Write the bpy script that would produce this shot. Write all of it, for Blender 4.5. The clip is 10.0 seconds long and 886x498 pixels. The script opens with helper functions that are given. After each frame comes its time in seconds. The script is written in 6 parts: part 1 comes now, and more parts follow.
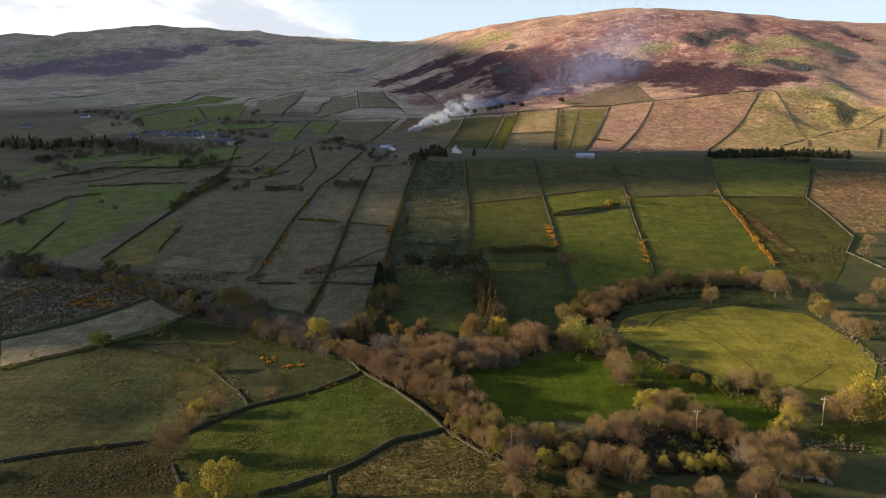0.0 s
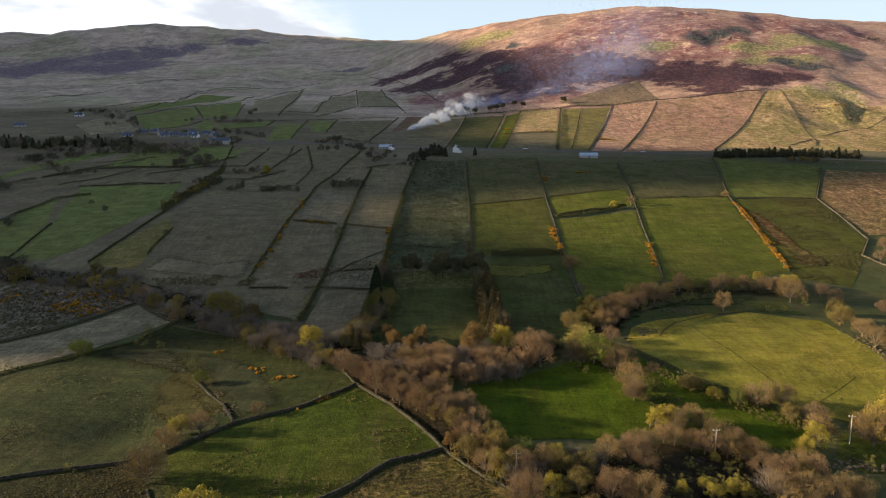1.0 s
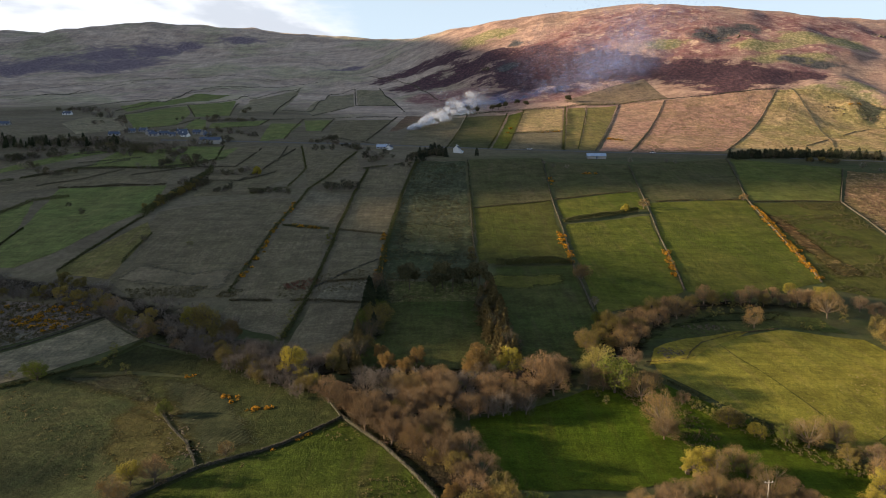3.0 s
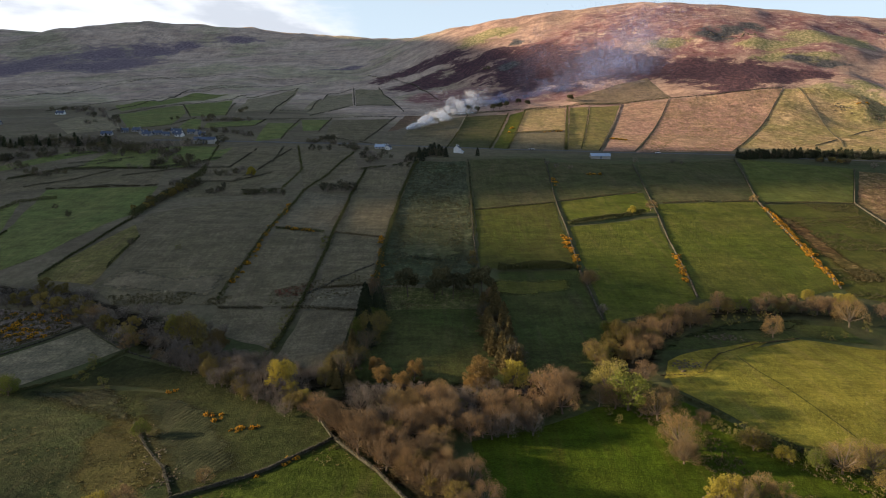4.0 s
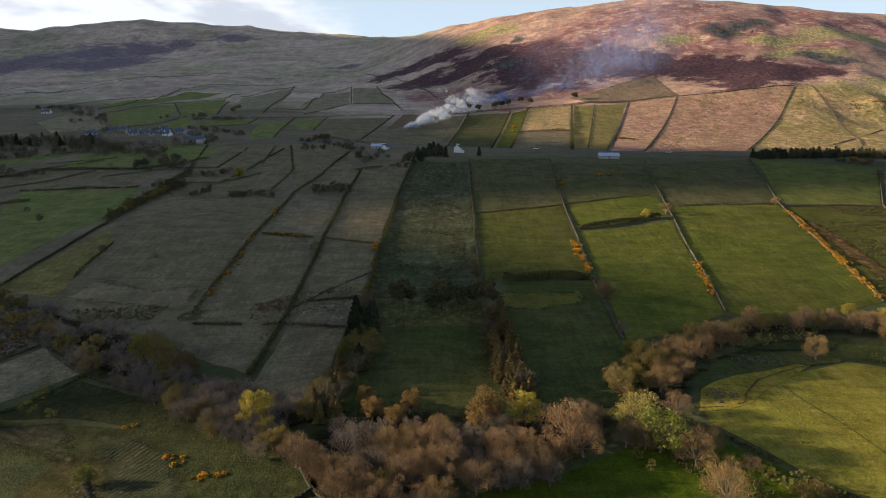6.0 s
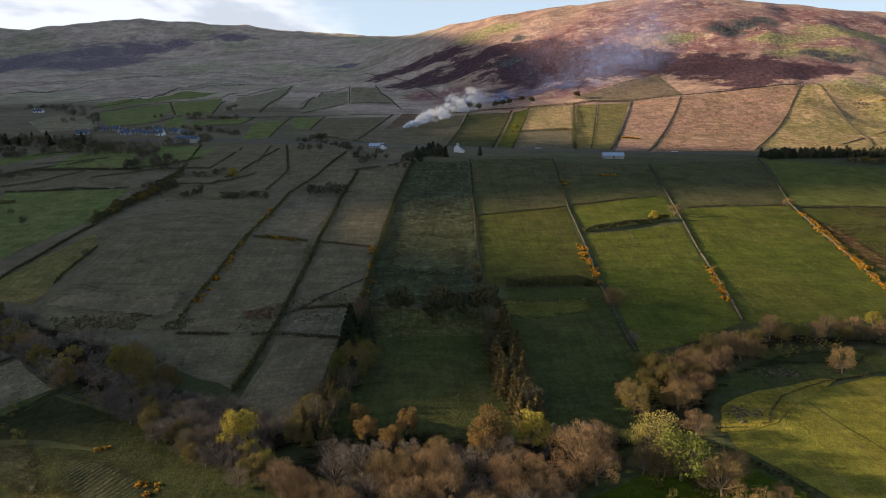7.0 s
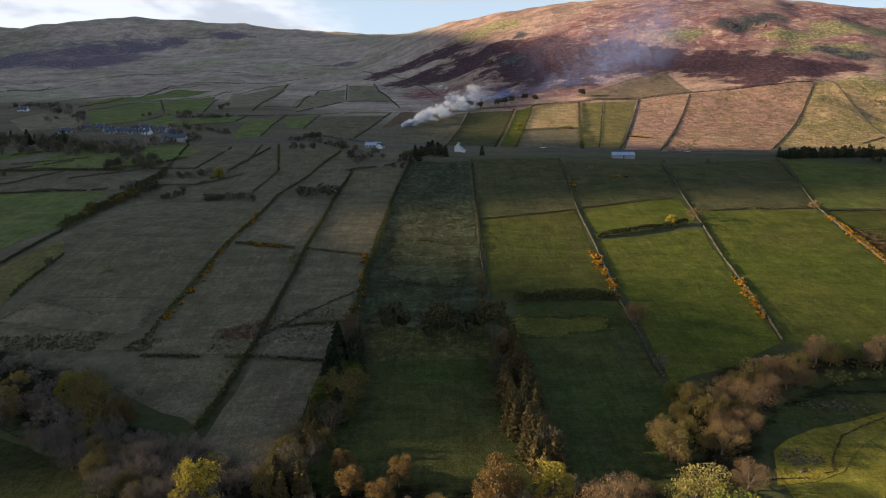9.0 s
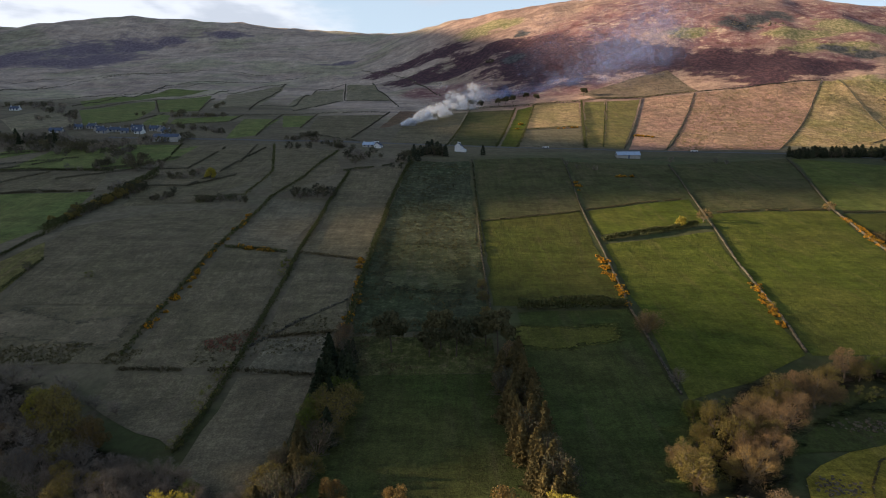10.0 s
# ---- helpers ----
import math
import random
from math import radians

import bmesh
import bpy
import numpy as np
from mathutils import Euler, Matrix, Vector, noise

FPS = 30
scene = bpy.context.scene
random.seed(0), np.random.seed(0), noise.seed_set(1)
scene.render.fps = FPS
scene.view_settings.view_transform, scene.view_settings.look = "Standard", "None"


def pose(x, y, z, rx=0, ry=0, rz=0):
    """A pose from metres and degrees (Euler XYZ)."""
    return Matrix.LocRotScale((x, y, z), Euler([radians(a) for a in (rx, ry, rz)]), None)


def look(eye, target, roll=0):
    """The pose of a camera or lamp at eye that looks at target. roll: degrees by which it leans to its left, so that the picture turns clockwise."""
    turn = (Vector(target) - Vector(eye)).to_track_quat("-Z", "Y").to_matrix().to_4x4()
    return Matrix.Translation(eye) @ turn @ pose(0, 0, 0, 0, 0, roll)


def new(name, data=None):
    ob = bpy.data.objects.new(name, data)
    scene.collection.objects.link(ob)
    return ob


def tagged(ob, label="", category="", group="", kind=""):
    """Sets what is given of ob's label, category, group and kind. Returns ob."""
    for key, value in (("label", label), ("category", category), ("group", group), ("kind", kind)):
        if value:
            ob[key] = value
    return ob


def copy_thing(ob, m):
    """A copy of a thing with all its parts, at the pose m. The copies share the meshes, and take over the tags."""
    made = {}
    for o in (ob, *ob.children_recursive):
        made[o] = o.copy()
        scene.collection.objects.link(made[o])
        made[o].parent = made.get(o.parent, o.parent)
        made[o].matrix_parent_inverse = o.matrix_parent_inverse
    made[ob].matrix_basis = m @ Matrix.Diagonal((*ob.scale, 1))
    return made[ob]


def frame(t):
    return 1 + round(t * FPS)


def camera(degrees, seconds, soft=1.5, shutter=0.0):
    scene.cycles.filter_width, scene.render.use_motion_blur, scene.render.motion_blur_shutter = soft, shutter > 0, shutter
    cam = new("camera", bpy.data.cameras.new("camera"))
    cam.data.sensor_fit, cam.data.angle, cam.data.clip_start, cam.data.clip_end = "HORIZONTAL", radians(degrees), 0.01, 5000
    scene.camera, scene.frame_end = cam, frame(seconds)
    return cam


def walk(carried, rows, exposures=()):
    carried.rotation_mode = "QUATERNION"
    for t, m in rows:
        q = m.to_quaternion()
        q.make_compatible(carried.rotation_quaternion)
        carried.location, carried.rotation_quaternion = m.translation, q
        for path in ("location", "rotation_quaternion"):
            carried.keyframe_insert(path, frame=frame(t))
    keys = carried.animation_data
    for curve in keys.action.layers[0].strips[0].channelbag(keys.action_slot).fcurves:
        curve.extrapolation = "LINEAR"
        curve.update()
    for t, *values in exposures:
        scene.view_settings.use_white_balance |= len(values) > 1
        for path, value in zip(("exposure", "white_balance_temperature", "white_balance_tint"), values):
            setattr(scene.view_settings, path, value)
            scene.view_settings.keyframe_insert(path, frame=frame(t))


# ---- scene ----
cam = camera(72.0, 10.0, 1.0)
METRES, EYE, TILT, LEAN, TURN = 120.0, 100.0, -7.14, 0.0, 0.0
ROWS = [
    (0.0, 0.0000, 0.0, 0.0000, 0.000, 0.000, 0.0),
    (0.5, 0.0010, 0.0453, 0.0052, 0.006, 0.006, -0.03),
    (1.0, 0.0018, 0.0962, 0.0110, 0.019, 0.013, -0.06),
    (1.5, 0.0023, 0.1436, 0.0173, 0.038, 0.044, -0.08),
    (2.0, 0.0029, 0.1961, 0.0236, 0.044, 0.082, -0.13),
    (2.5, 0.0030, 0.2444, 0.0300, 0.051, 0.095, -0.15),
    (4.0, 0.0037, 0.3977, 0.0495, 0.057, 0.171, -0.15),
    (4.5, 0.0037, 0.4455, 0.0559, 0.051, 0.177, -0.13),
    (5.0, 0.0038, 0.4967, 0.0623, 0.051, 0.196, -0.12),
    (5.5, 0.0038, 0.5437, 0.0684, 0.051, 0.215, -0.12),
    (7.0, 0.0042, 0.6918, 0.0871, 0.032, 0.279, -0.09),
    (7.5, 0.0039, 0.7388, 0.0927, 0.025, 0.285, -0.09),
    (8.0, 0.0039, 0.7887, 0.0993, 0.032, 0.304, -0.08),
    (8.5, 0.0039, 0.8348, 0.1052, 0.032, 0.323, -0.08),
    (9.0, 0.0041, 0.8848, 0.1115, 0.032, 0.348, -0.08),
    (9.5, 0.0042, 0.9309, 0.1173, 0.019, 0.367, -0.08),
    (10.0, 0.0049, 0.9809, 0.1228, 0.025, 0.399, -0.09),
]
walk(cam, [(t, pose(0, 0, EYE, TILT, LEAN, TURN) @ pose(METRES * x, METRES * y, METRES * z, 90 + pitch, roll, yaw)) for t, x, y, z, yaw, pitch, roll in ROWS],
     ((0.0, 1.50, 6250, 12), (10.0, 1.31, 6000, 12)))

# ---- world, sun and sky ----
SUN_UP, SUN_SIDE = 13.0, 2.0
world = bpy.data.worlds.new("evening_sky")
scene.world = world
world.use_nodes = True
wn, wl = world.node_tree.nodes, world.node_tree.links
wn.clear()
sky = wn.new("ShaderNodeTexSky")
sky.sky_type = "NISHITA"
sky.sun_disc = False
sky.sun_elevation, sky.sun_rotation = radians(SUN_UP), radians(270 + SUN_SIDE)
sky.air_density, sky.dust_density, sky.ozone_density = 1.0, 1.5, 0.8
where = wn.new("ShaderNodeTexCoord")
flat = wn.new("ShaderNodeMapping")
flat.inputs["Scale"].default_value = (1.0, 1.0, 3.2)
flat.inputs["Location"].default_value = (0.35, 0.1, 0.0)
puff = wn.new("ShaderNodeTexNoise")
puff.inputs["Scale"].default_value, puff.inputs["Detail"].default_value, puff.inputs["Roughness"].default_value = 2.6, 7.0, 0.55
split = wn.new("ShaderNodeSeparateXYZ")
lean = wn.new("ShaderNodeMath")
lean.operation = "MULTIPLY_ADD"
lean.inputs[1].default_value, lean.inputs[2].default_value = -0.75, 0.0
total = wn.new("ShaderNodeMath")
total.operation = "ADD"
cover = wn.new("ShaderNodeMapRange")
cover.interpolation_type = "SMOOTHSTEP"
cover.inputs["From Min"].default_value, cover.inputs["From Max"].default_value = 0.47, 0.62
grain = wn.new("ShaderNodeTexNoise")
grain.inputs["Scale"].default_value, grain.inputs["Detail"].default_value = 7.0, 9.0
shade = wn.new("ShaderNodeMix")
shade.data_type = "RGBA"
shade.inputs[6].default_value, shade.inputs[7].default_value = (3.9, 3.95, 4.1, 1), (5.9, 5.8, 5.75, 1)
mixed = wn.new("ShaderNodeMix")
mixed.data_type = "RGBA"
pale = wn.new("ShaderNodeMix")
pale.data_type = "RGBA"
pale.inputs[7].default_value = (4.2, 4.9, 5.3, 1)
haze = wn.new("ShaderNodeMapRange")
haze.interpolation_type = "SMOOTHSTEP"
haze.inputs["From Min"].default_value, haze.inputs["From Max"].default_value = 0.8, 0.1
haze.inputs["To Max"].default_value = 0.85
thin_up = wn.new("ShaderNodeMath")
thin_up.operation = "MULTIPLY"
back = wn.new("ShaderNodeBackground")
back.inputs["Strength"].default_value = 0.071
done = wn.new("ShaderNodeOutputWorld")
wl.new(where.outputs["Generated"], flat.inputs["Vector"])
wl.new(flat.outputs[0], puff.inputs["Vector"])
wl.new(flat.outputs[0], grain.inputs["Vector"])
wl.new(where.outputs["Generated"], split.inputs[0])
wl.new(split.outputs["X"], lean.inputs[0])
wl.new(lean.outputs[0], total.inputs[0])
wl.new(puff.outputs["Fac"], total.inputs[1])
wl.new(total.outputs[0], cover.inputs["Value"])
billow = wn.new("ShaderNodeMapRange")
billow.interpolation_type = "SMOOTHSTEP"
billow.inputs["From Min"].default_value, billow.inputs["From Max"].default_value = 0.40, 0.56
wl.new(grain.outputs["Fac"], billow.inputs["Value"])
wl.new(billow.outputs[0], shade.inputs[0])
wl.new(sky.outputs[0], pale.inputs[6])
wl.new(split.outputs["Z"], haze.inputs["Value"])
wl.new(haze.outputs[0], pale.inputs[0])
wl.new(cover.outputs[0], thin_up.inputs[0])
wl.new(haze.outputs[0], thin_up.inputs[1])
wl.new(thin_up.outputs[0], mixed.inputs[0])
wl.new(pale.outputs[2], mixed.inputs[6])
wl.new(shade.outputs[2], mixed.inputs[7])
wl.new(mixed.outputs[2], back.inputs["Color"])
wl.new(back.outputs[0], done.inputs["Surface"])

sun = new("sun", bpy.data.lights.new("sun", "SUN"))
sun.data.energy, sun.data.angle, sun.data.color = 5.0, radians(1.0), (1.0, 0.765, 0.47)
ahead, up = radians(SUN_SIDE), radians(SUN_UP)
TO_SUN = Vector((-math.cos(ahead) * math.cos(up), math.sin(ahead) * math.cos(up), math.sin(up)))
sun.matrix_world = look((0, 0, 900), Vector((0, 0, 900)) - TO_SUN)
scene.cycles.transparent_max_bounces = 48


# ---- materials ----
def blank(name, rough=0.9):
    m = bpy.data.materials.new(name)
    m.use_nodes = True
    n = m.node_tree.nodes
    b = n["Principled BSDF"]
    b.inputs["Roughness"].default_value = rough
    b.inputs["Specular IOR Level"].default_value = 0.15
    return m, n, m.node_tree.links, b


def rgb(c):
    return (c[0], c[1], c[2], 1)


def noise_at(n, l, vector, size, detail=4.0, rough=0.55):
    """A noise with features of that size in metres."""
    t = n.new("ShaderNodeTexNoise")
    t.inputs["Scale"].default_value, t.inputs["Detail"].default_value, t.inputs["Roughness"].default_value = 1.0 / size, detail, rough
    if vector is not None:
        l.new(vector, t.inputs["Vector"])
    return t.outputs["Fac"]


def span(n, l, value, lo, hi):
    r = n.new("ShaderNodeMapRange")
    r.interpolation_type = "SMOOTHSTEP"
    r.inputs["From Min"].default_value, r.inputs["From Max"].default_value = lo, hi
    l.new(value, r.inputs["Value"])
    return r.outputs[0]


def blend(n, l, fac, a, b, mode="MIX"):
    m = n.new("ShaderNodeMix")
    m.data_type, m.blend_type = "RGBA", mode
    for sock, v in ((m.inputs[0], fac), (m.inputs[6], a), (m.inputs[7], b)):
        if isinstance(v, (int, float)):
            sock.default_value = v
        elif isinstance(v, tuple):
            sock.default_value = rgb(v)
        else:
            l.new(v, sock)
    return m.outputs[2]


def stretched(n, l, sx, sy, turn=0.0):
    g = n.new("ShaderNodeNewGeometry")
    m = n.new("ShaderNodeMapping")
    m.inputs["Scale"].default_value = (sx, sy, 0.3)
    m.inputs["Rotation"].default_value = (0, 0, radians(turn))
    l.new(g.outputs["Position"], m.inputs["Vector"])
    return m.outputs[0]


def relief(n, l, b, height, strength, distance):
    bump = n.new("ShaderNodeBump")
    bump.inputs["Strength"].default_value, bump.inputs["Distance"].default_value = strength, distance
    l.new(height, bump.inputs["Height"])
    l.new(bump.outputs[0], b.inputs["Normal"])


def turf(name, base, alt, dry, dry_at=0.58, coarse=1.0, bumpy=0.5, turn=10, ragged=False):
    """Grass: base and alt in broad patches, dry tufts, tracks along the slope, relief of tussocks."""
    m, n, l, b = blank(name, 0.95)
    b.inputs["Specular IOR Level"].default_value = 0.05
    p = stretched(n, l, 1, 1)
    broad = span(n, l, noise_at(n, l, p, 38, 5), 0.35, 0.65)
    tufts = noise_at(n, l, p, 1.7 * coarse, 7, 0.72)
    blades = noise_at(n, l, p, 0.45 * coarse, 5, 0.7)
    streak = noise_at(n, l, stretched(n, l, 0.9, 0.07, turn), 3.0, 4, 0.6)
    c = blend(n, l, broad, base, alt)
    c = blend(n, l, span(n, l, streak, 0.5, 0.75), c, blend(n, l, 0.5, c, dry))
    c = blend(n, l, span(n, l, tufts, dry_at, dry_at + 0.16), c, dry)
    c = blend(n, l, 0.75, c, blend(n, l, span(n, l, blades, 0.25, 0.75), (0.45, 0.45, 0.45), (1.35, 1.35, 1.35)), "MULTIPLY")
    c = blend(n, l, min(0.9, 0.9 * bumpy), c, blend(n, l, span(n, l, tufts, 0.34, 0.66), (0.6, 0.6, 0.62), (1.35, 1.35, 1.3)), "MULTIPLY")
    lines = noise_at(n, l, stretched(n, l, 0.12, 1.0, 6), 1.6, 5, 0.7)
    c = blend(n, l, 0.28, c, blend(n, l, span(n, l, lines, 0.34, 0.66), (0.68, 0.68, 0.7), (1.28, 1.28, 1.25)), "MULTIPLY")
    downhill = noise_at(n, l, stretched(n, l, 1.0, 0.10, turn + 8), 1.8, 5, 0.7)
    c = blend(n, l, 0.35, c, blend(n, l, span(n, l, downhill, 0.36, 0.64), (0.7, 0.7, 0.72), (1.25, 1.25, 1.2)), "MULTIPLY")
    patch = noise_at(n, l, stretched(n, l, 1, 1.6), 11, 5, 0.6)
    c = blend(n, l, 0.6, c, blend(n, l, span(n, l, patch, 0.3, 0.7), (0.6, 0.62, 0.62), (1.3, 1.28, 1.25)), "MULTIPLY")
    l.new(c, b.inputs["Base Color"])
    add = n.new("ShaderNodeMath")
    add.operation = "ADD"
    l.new(tufts, add.inputs[0])
    l.new(blades, add.inputs[1])
    hummock = n.new("ShaderNodeMath")
    hummock.operation = "MULTIPLY_ADD"
    l.new(noise_at(n, l, stretched(n, l, 1, 1, 30), 4.5 * coarse, 5, 0.6), hummock.inputs[0])
    hummock.inputs[1].default_value = 2.2
    l.new(add.outputs[0], hummock.inputs[2])
    relief(n, l, b, hummock.outputs[0], min(1.0, bumpy + 0.1), 0.6 * coarse)
    if ragged:
        # a patch that thins out towards its edge
        a, edge, gone, mx = n.new("ShaderNodeAttribute"), n.new("ShaderNodeMath"), n.new("ShaderNodeBsdfTransparent"), n.new("ShaderNodeMixShader")
        a.attribute_name = "cover"
        edge.operation = "MULTIPLY_ADD"
        l.new(noise_at(n, l, stretched(n, l, 0.7, 1.4), 7, 7, 0.7), edge.inputs[0])
        edge.inputs[1].default_value = 1.8
        l.new(a.outputs["Fac"], edge.inputs[2])
        l.new(span(n, l, edge.outputs[0], 0.95, 1.65), mx.inputs[0])
        l.new(gone.outputs[0], mx.inputs[1])
        l.new(b.outputs[0], mx.inputs[2])
        l.new(mx.outputs[0], n["Material Output"].inputs["Surface"])
    return m


TURF = {
    # "shade" is a darker copy of "lit"; part of the hill's shade is in its colour
    "shade": (turf("pasture_shaded", (0.070, 0.074, 0.029), (0.080, 0.076, 0.035), (0.106, 0.084, 0.050), 0.66), "grazed hillside pasture, toned duller for shade"),
    "olive": (turf("pasture_olive", (0.063, 0.073, 0.015), (0.074, 0.073, 0.018), (0.095, 0.078, 0.032), 0.66), "smooth olive green hillside pasture"),
    # valley grass with some of the evening shade mixed into its colour
    "dark": (turf("pasture_deep", (0.054, 0.071, 0.020), (0.071, 0.075, 0.024), (0.092, 0.079, 0.041), 0.66), "valley pasture, coloured deep green for evening shade"),
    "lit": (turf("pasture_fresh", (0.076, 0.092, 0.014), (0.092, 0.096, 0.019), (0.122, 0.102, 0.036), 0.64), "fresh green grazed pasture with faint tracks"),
    "lush": (turf("pasture_lush", (0.088, 0.104, 0.026), (0.100, 0.106, 0.028), (0.138, 0.112, 0.050), 0.68), "lush bright green sheep pasture"),
    "dull": (turf("pasture_faded", (0.138, 0.120, 0.072), (0.150, 0.126, 0.080), (0.186, 0.146, 0.100), 0.6), "faded grey green hill pasture"),
    "pale": (turf("pasture_pale", (0.166, 0.145, 0.100), (0.142, 0.126, 0.085), (0.198, 0.168, 0.120), 0.56, 1.3), "pale bleached rough grass field"),
    "strip": (turf("pasture_coarse", (0.056, 0.070, 0.034), (0.072, 0.078, 0.044), (0.104, 0.106, 0.068), 0.52, 1.5, 0.8), "coarse tussocky strip of hill grass"),
    "scrub": (turf("scrub_floor", (0.102, 0.113, 0.036), (0.122, 0.113, 0.049), (0.166, 0.132, 0.076), 0.52, 1.6, 0.9), "scrubby rough ground under pines"),
    "rushy": (turf("rushes", (0.225, 0.135, 0.080), (0.170, 0.132, 0.056), (0.33, 0.215, 0.135), 0.5, 2.0, 1.0), "rushy brown and green rough pasture"),
    "rushes": (turf("rush_patch", (0.090, 0.054, 0.024), (0.083, 0.068, 0.021), (0.165, 0.112, 0.053), 0.5, 2.0, 1.0, ragged=True), "brown rush bed in a green pasture"),
    # blue raised in this grass to stand in for air-light
    "straw": (turf("moor_grass", (0.375, 0.225, 0.172), (0.350, 0.230, 0.155), (0.258, 0.125, 0.108), 0.54, 2.4, 0.9), "straw coloured moor grass enclosure"),
    "hay": (turf("dry_hill_grass", (0.335, 0.235, 0.128), (0.265, 0.205, 0.100), (0.375, 0.245, 0.165), 0.55, 1.8, 0.8), "tan and yellow hummocky hill grazing"),
    "yellow": (turf("hay_grass", (0.180, 0.145, 0.055), (0.140, 0.128, 0.046), (0.215, 0.155, 0.090), 0.56, 1.4), "yellow green upland meadow"),
    "earth": (turf("bare_earth", (0.157, 0.101, 0.068), (0.133, 0.094, 0.058), (0.194, 0.124, 0.081), 0.55), "bare brown burnt ground beside the fire"),
    # blue lifted here, and in soft and the beds, to imitate valley haze
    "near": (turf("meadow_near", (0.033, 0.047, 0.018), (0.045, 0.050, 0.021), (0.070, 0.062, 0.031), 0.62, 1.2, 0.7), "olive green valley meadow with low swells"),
    # boggy grass, coloured darker still to carry the shade lying on it
    "rough": (turf("meadow_rough", (0.025, 0.031, 0.011), (0.035, 0.033, 0.014), (0.064, 0.058, 0.032), 0.58, 1.4, 1.0), "rough boggy pasture with pale tufts, darkened for shade"),
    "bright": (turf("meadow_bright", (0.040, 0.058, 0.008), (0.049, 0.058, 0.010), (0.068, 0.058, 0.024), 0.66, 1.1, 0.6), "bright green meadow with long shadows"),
    "moor": (turf("wet_moor", (0.192, 0.154, 0.134), (0.179, 0.172, 0.121), (0.271, 0.202, 0.175), 0.54, 1.8, 0.9), "brown wet moor with gorse"),
    "tussock": (turf("tussocks", (0.110, 0.105, 0.024), (0.131, 0.105, 0.034), (0.247, 0.176, 0.082), 0.50, 1.5, 1.2), "tussocky brown and green rough grass"),
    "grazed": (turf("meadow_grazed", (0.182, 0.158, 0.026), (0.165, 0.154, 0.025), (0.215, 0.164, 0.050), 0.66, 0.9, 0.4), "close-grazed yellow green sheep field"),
    "emerald": (turf("pasture_emerald", (0.126, 0.156, 0.050), (0.142, 0.156, 0.054), (0.180, 0.156, 0.066), 0.66), "bright green sheep pasture in the shade of the hill"),
    "palepatch": (turf("bleached_patch", (0.186, 0.154, 0.100), (0.160, 0.136, 0.086), (0.212, 0.168, 0.112), 0.56, 1.3, ragged=True), "bleached patch of rough hill grass"),
    "greypatch": (turf("pale_strip", (0.085, 0.092, 0.045), (0.070, 0.080, 0.036), (0.115, 0.108, 0.072), 0.52, 1.5, 0.8, ragged=True), "paler olive grey patch of coarse hill grass"),
    # dark grass colour that stands in for the shadow below the wood
    "darkpatch": (turf("tree_shade_patch", (0.026, 0.040, 0.012), (0.034, 0.042, 0.015), (0.055, 0.050, 0.026), 0.6, 1.4, ragged=True), "painted tree shade on a deep green pasture"),
    "warmpatch": (turf("warm_patch", (0.110, 0.104, 0.022), (0.098, 0.098, 0.022), (0.125, 0.105, 0.04), 0.66, ragged=True), "olive patch at the head of a deep green pasture"),
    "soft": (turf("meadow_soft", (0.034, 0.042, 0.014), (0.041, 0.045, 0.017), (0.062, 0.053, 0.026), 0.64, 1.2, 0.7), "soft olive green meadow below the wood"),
    "knolls": (turf("knoll_grass", (0.390, 0.275, 0.150), (0.275, 0.232, 0.098), (0.440, 0.292, 0.185), 0.55, 2.4, 1.0), "tan and green hummocky hill grazing"),
    "tanmoor": (turf("moor_intake", (0.205, 0.148, 0.110), (0.180, 0.138, 0.095), (0.215, 0.150, 0.110), 0.56, 1.8, 0.8), "brownish rough intake below the heather"),
    "brownpatch": (turf("worn_patch", (0.062, 0.055, 0.019), (0.054, 0.053, 0.018), (0.09, 0.07, 0.03), 0.6, 1.2, ragged=True), "worn brownish patch of meadow grass"),
    # litter under the trees, with their shade painted into its dark colour
    "woodfloor": (turf("wood_floor_shade", (0.028, 0.024, 0.015), (0.038, 0.029, 0.018), (0.059, 0.043, 0.025), 0.54, 1.2, 1.0, ragged=True), "leaf litter and brush, darkened for shade under valley trees"),
    "bent": (turf("bent_grass", (0.237, 0.204, 0.138), (0.204, 0.182, 0.116), (0.297, 0.242, 0.171), 0.58, 1.5, 0.7), "bleached bent grass upland field"),
    # green lowered to take in the shadow of the riverside trees
    "lushdark": (turf("meadow_lush", (0.046, 0.074, 0.005), (0.058, 0.076, 0.007), (0.088, 0.077, 0.014), 0.72, 0.9, 0.4), "lush green river meadow, darkened for tree shade"),
}


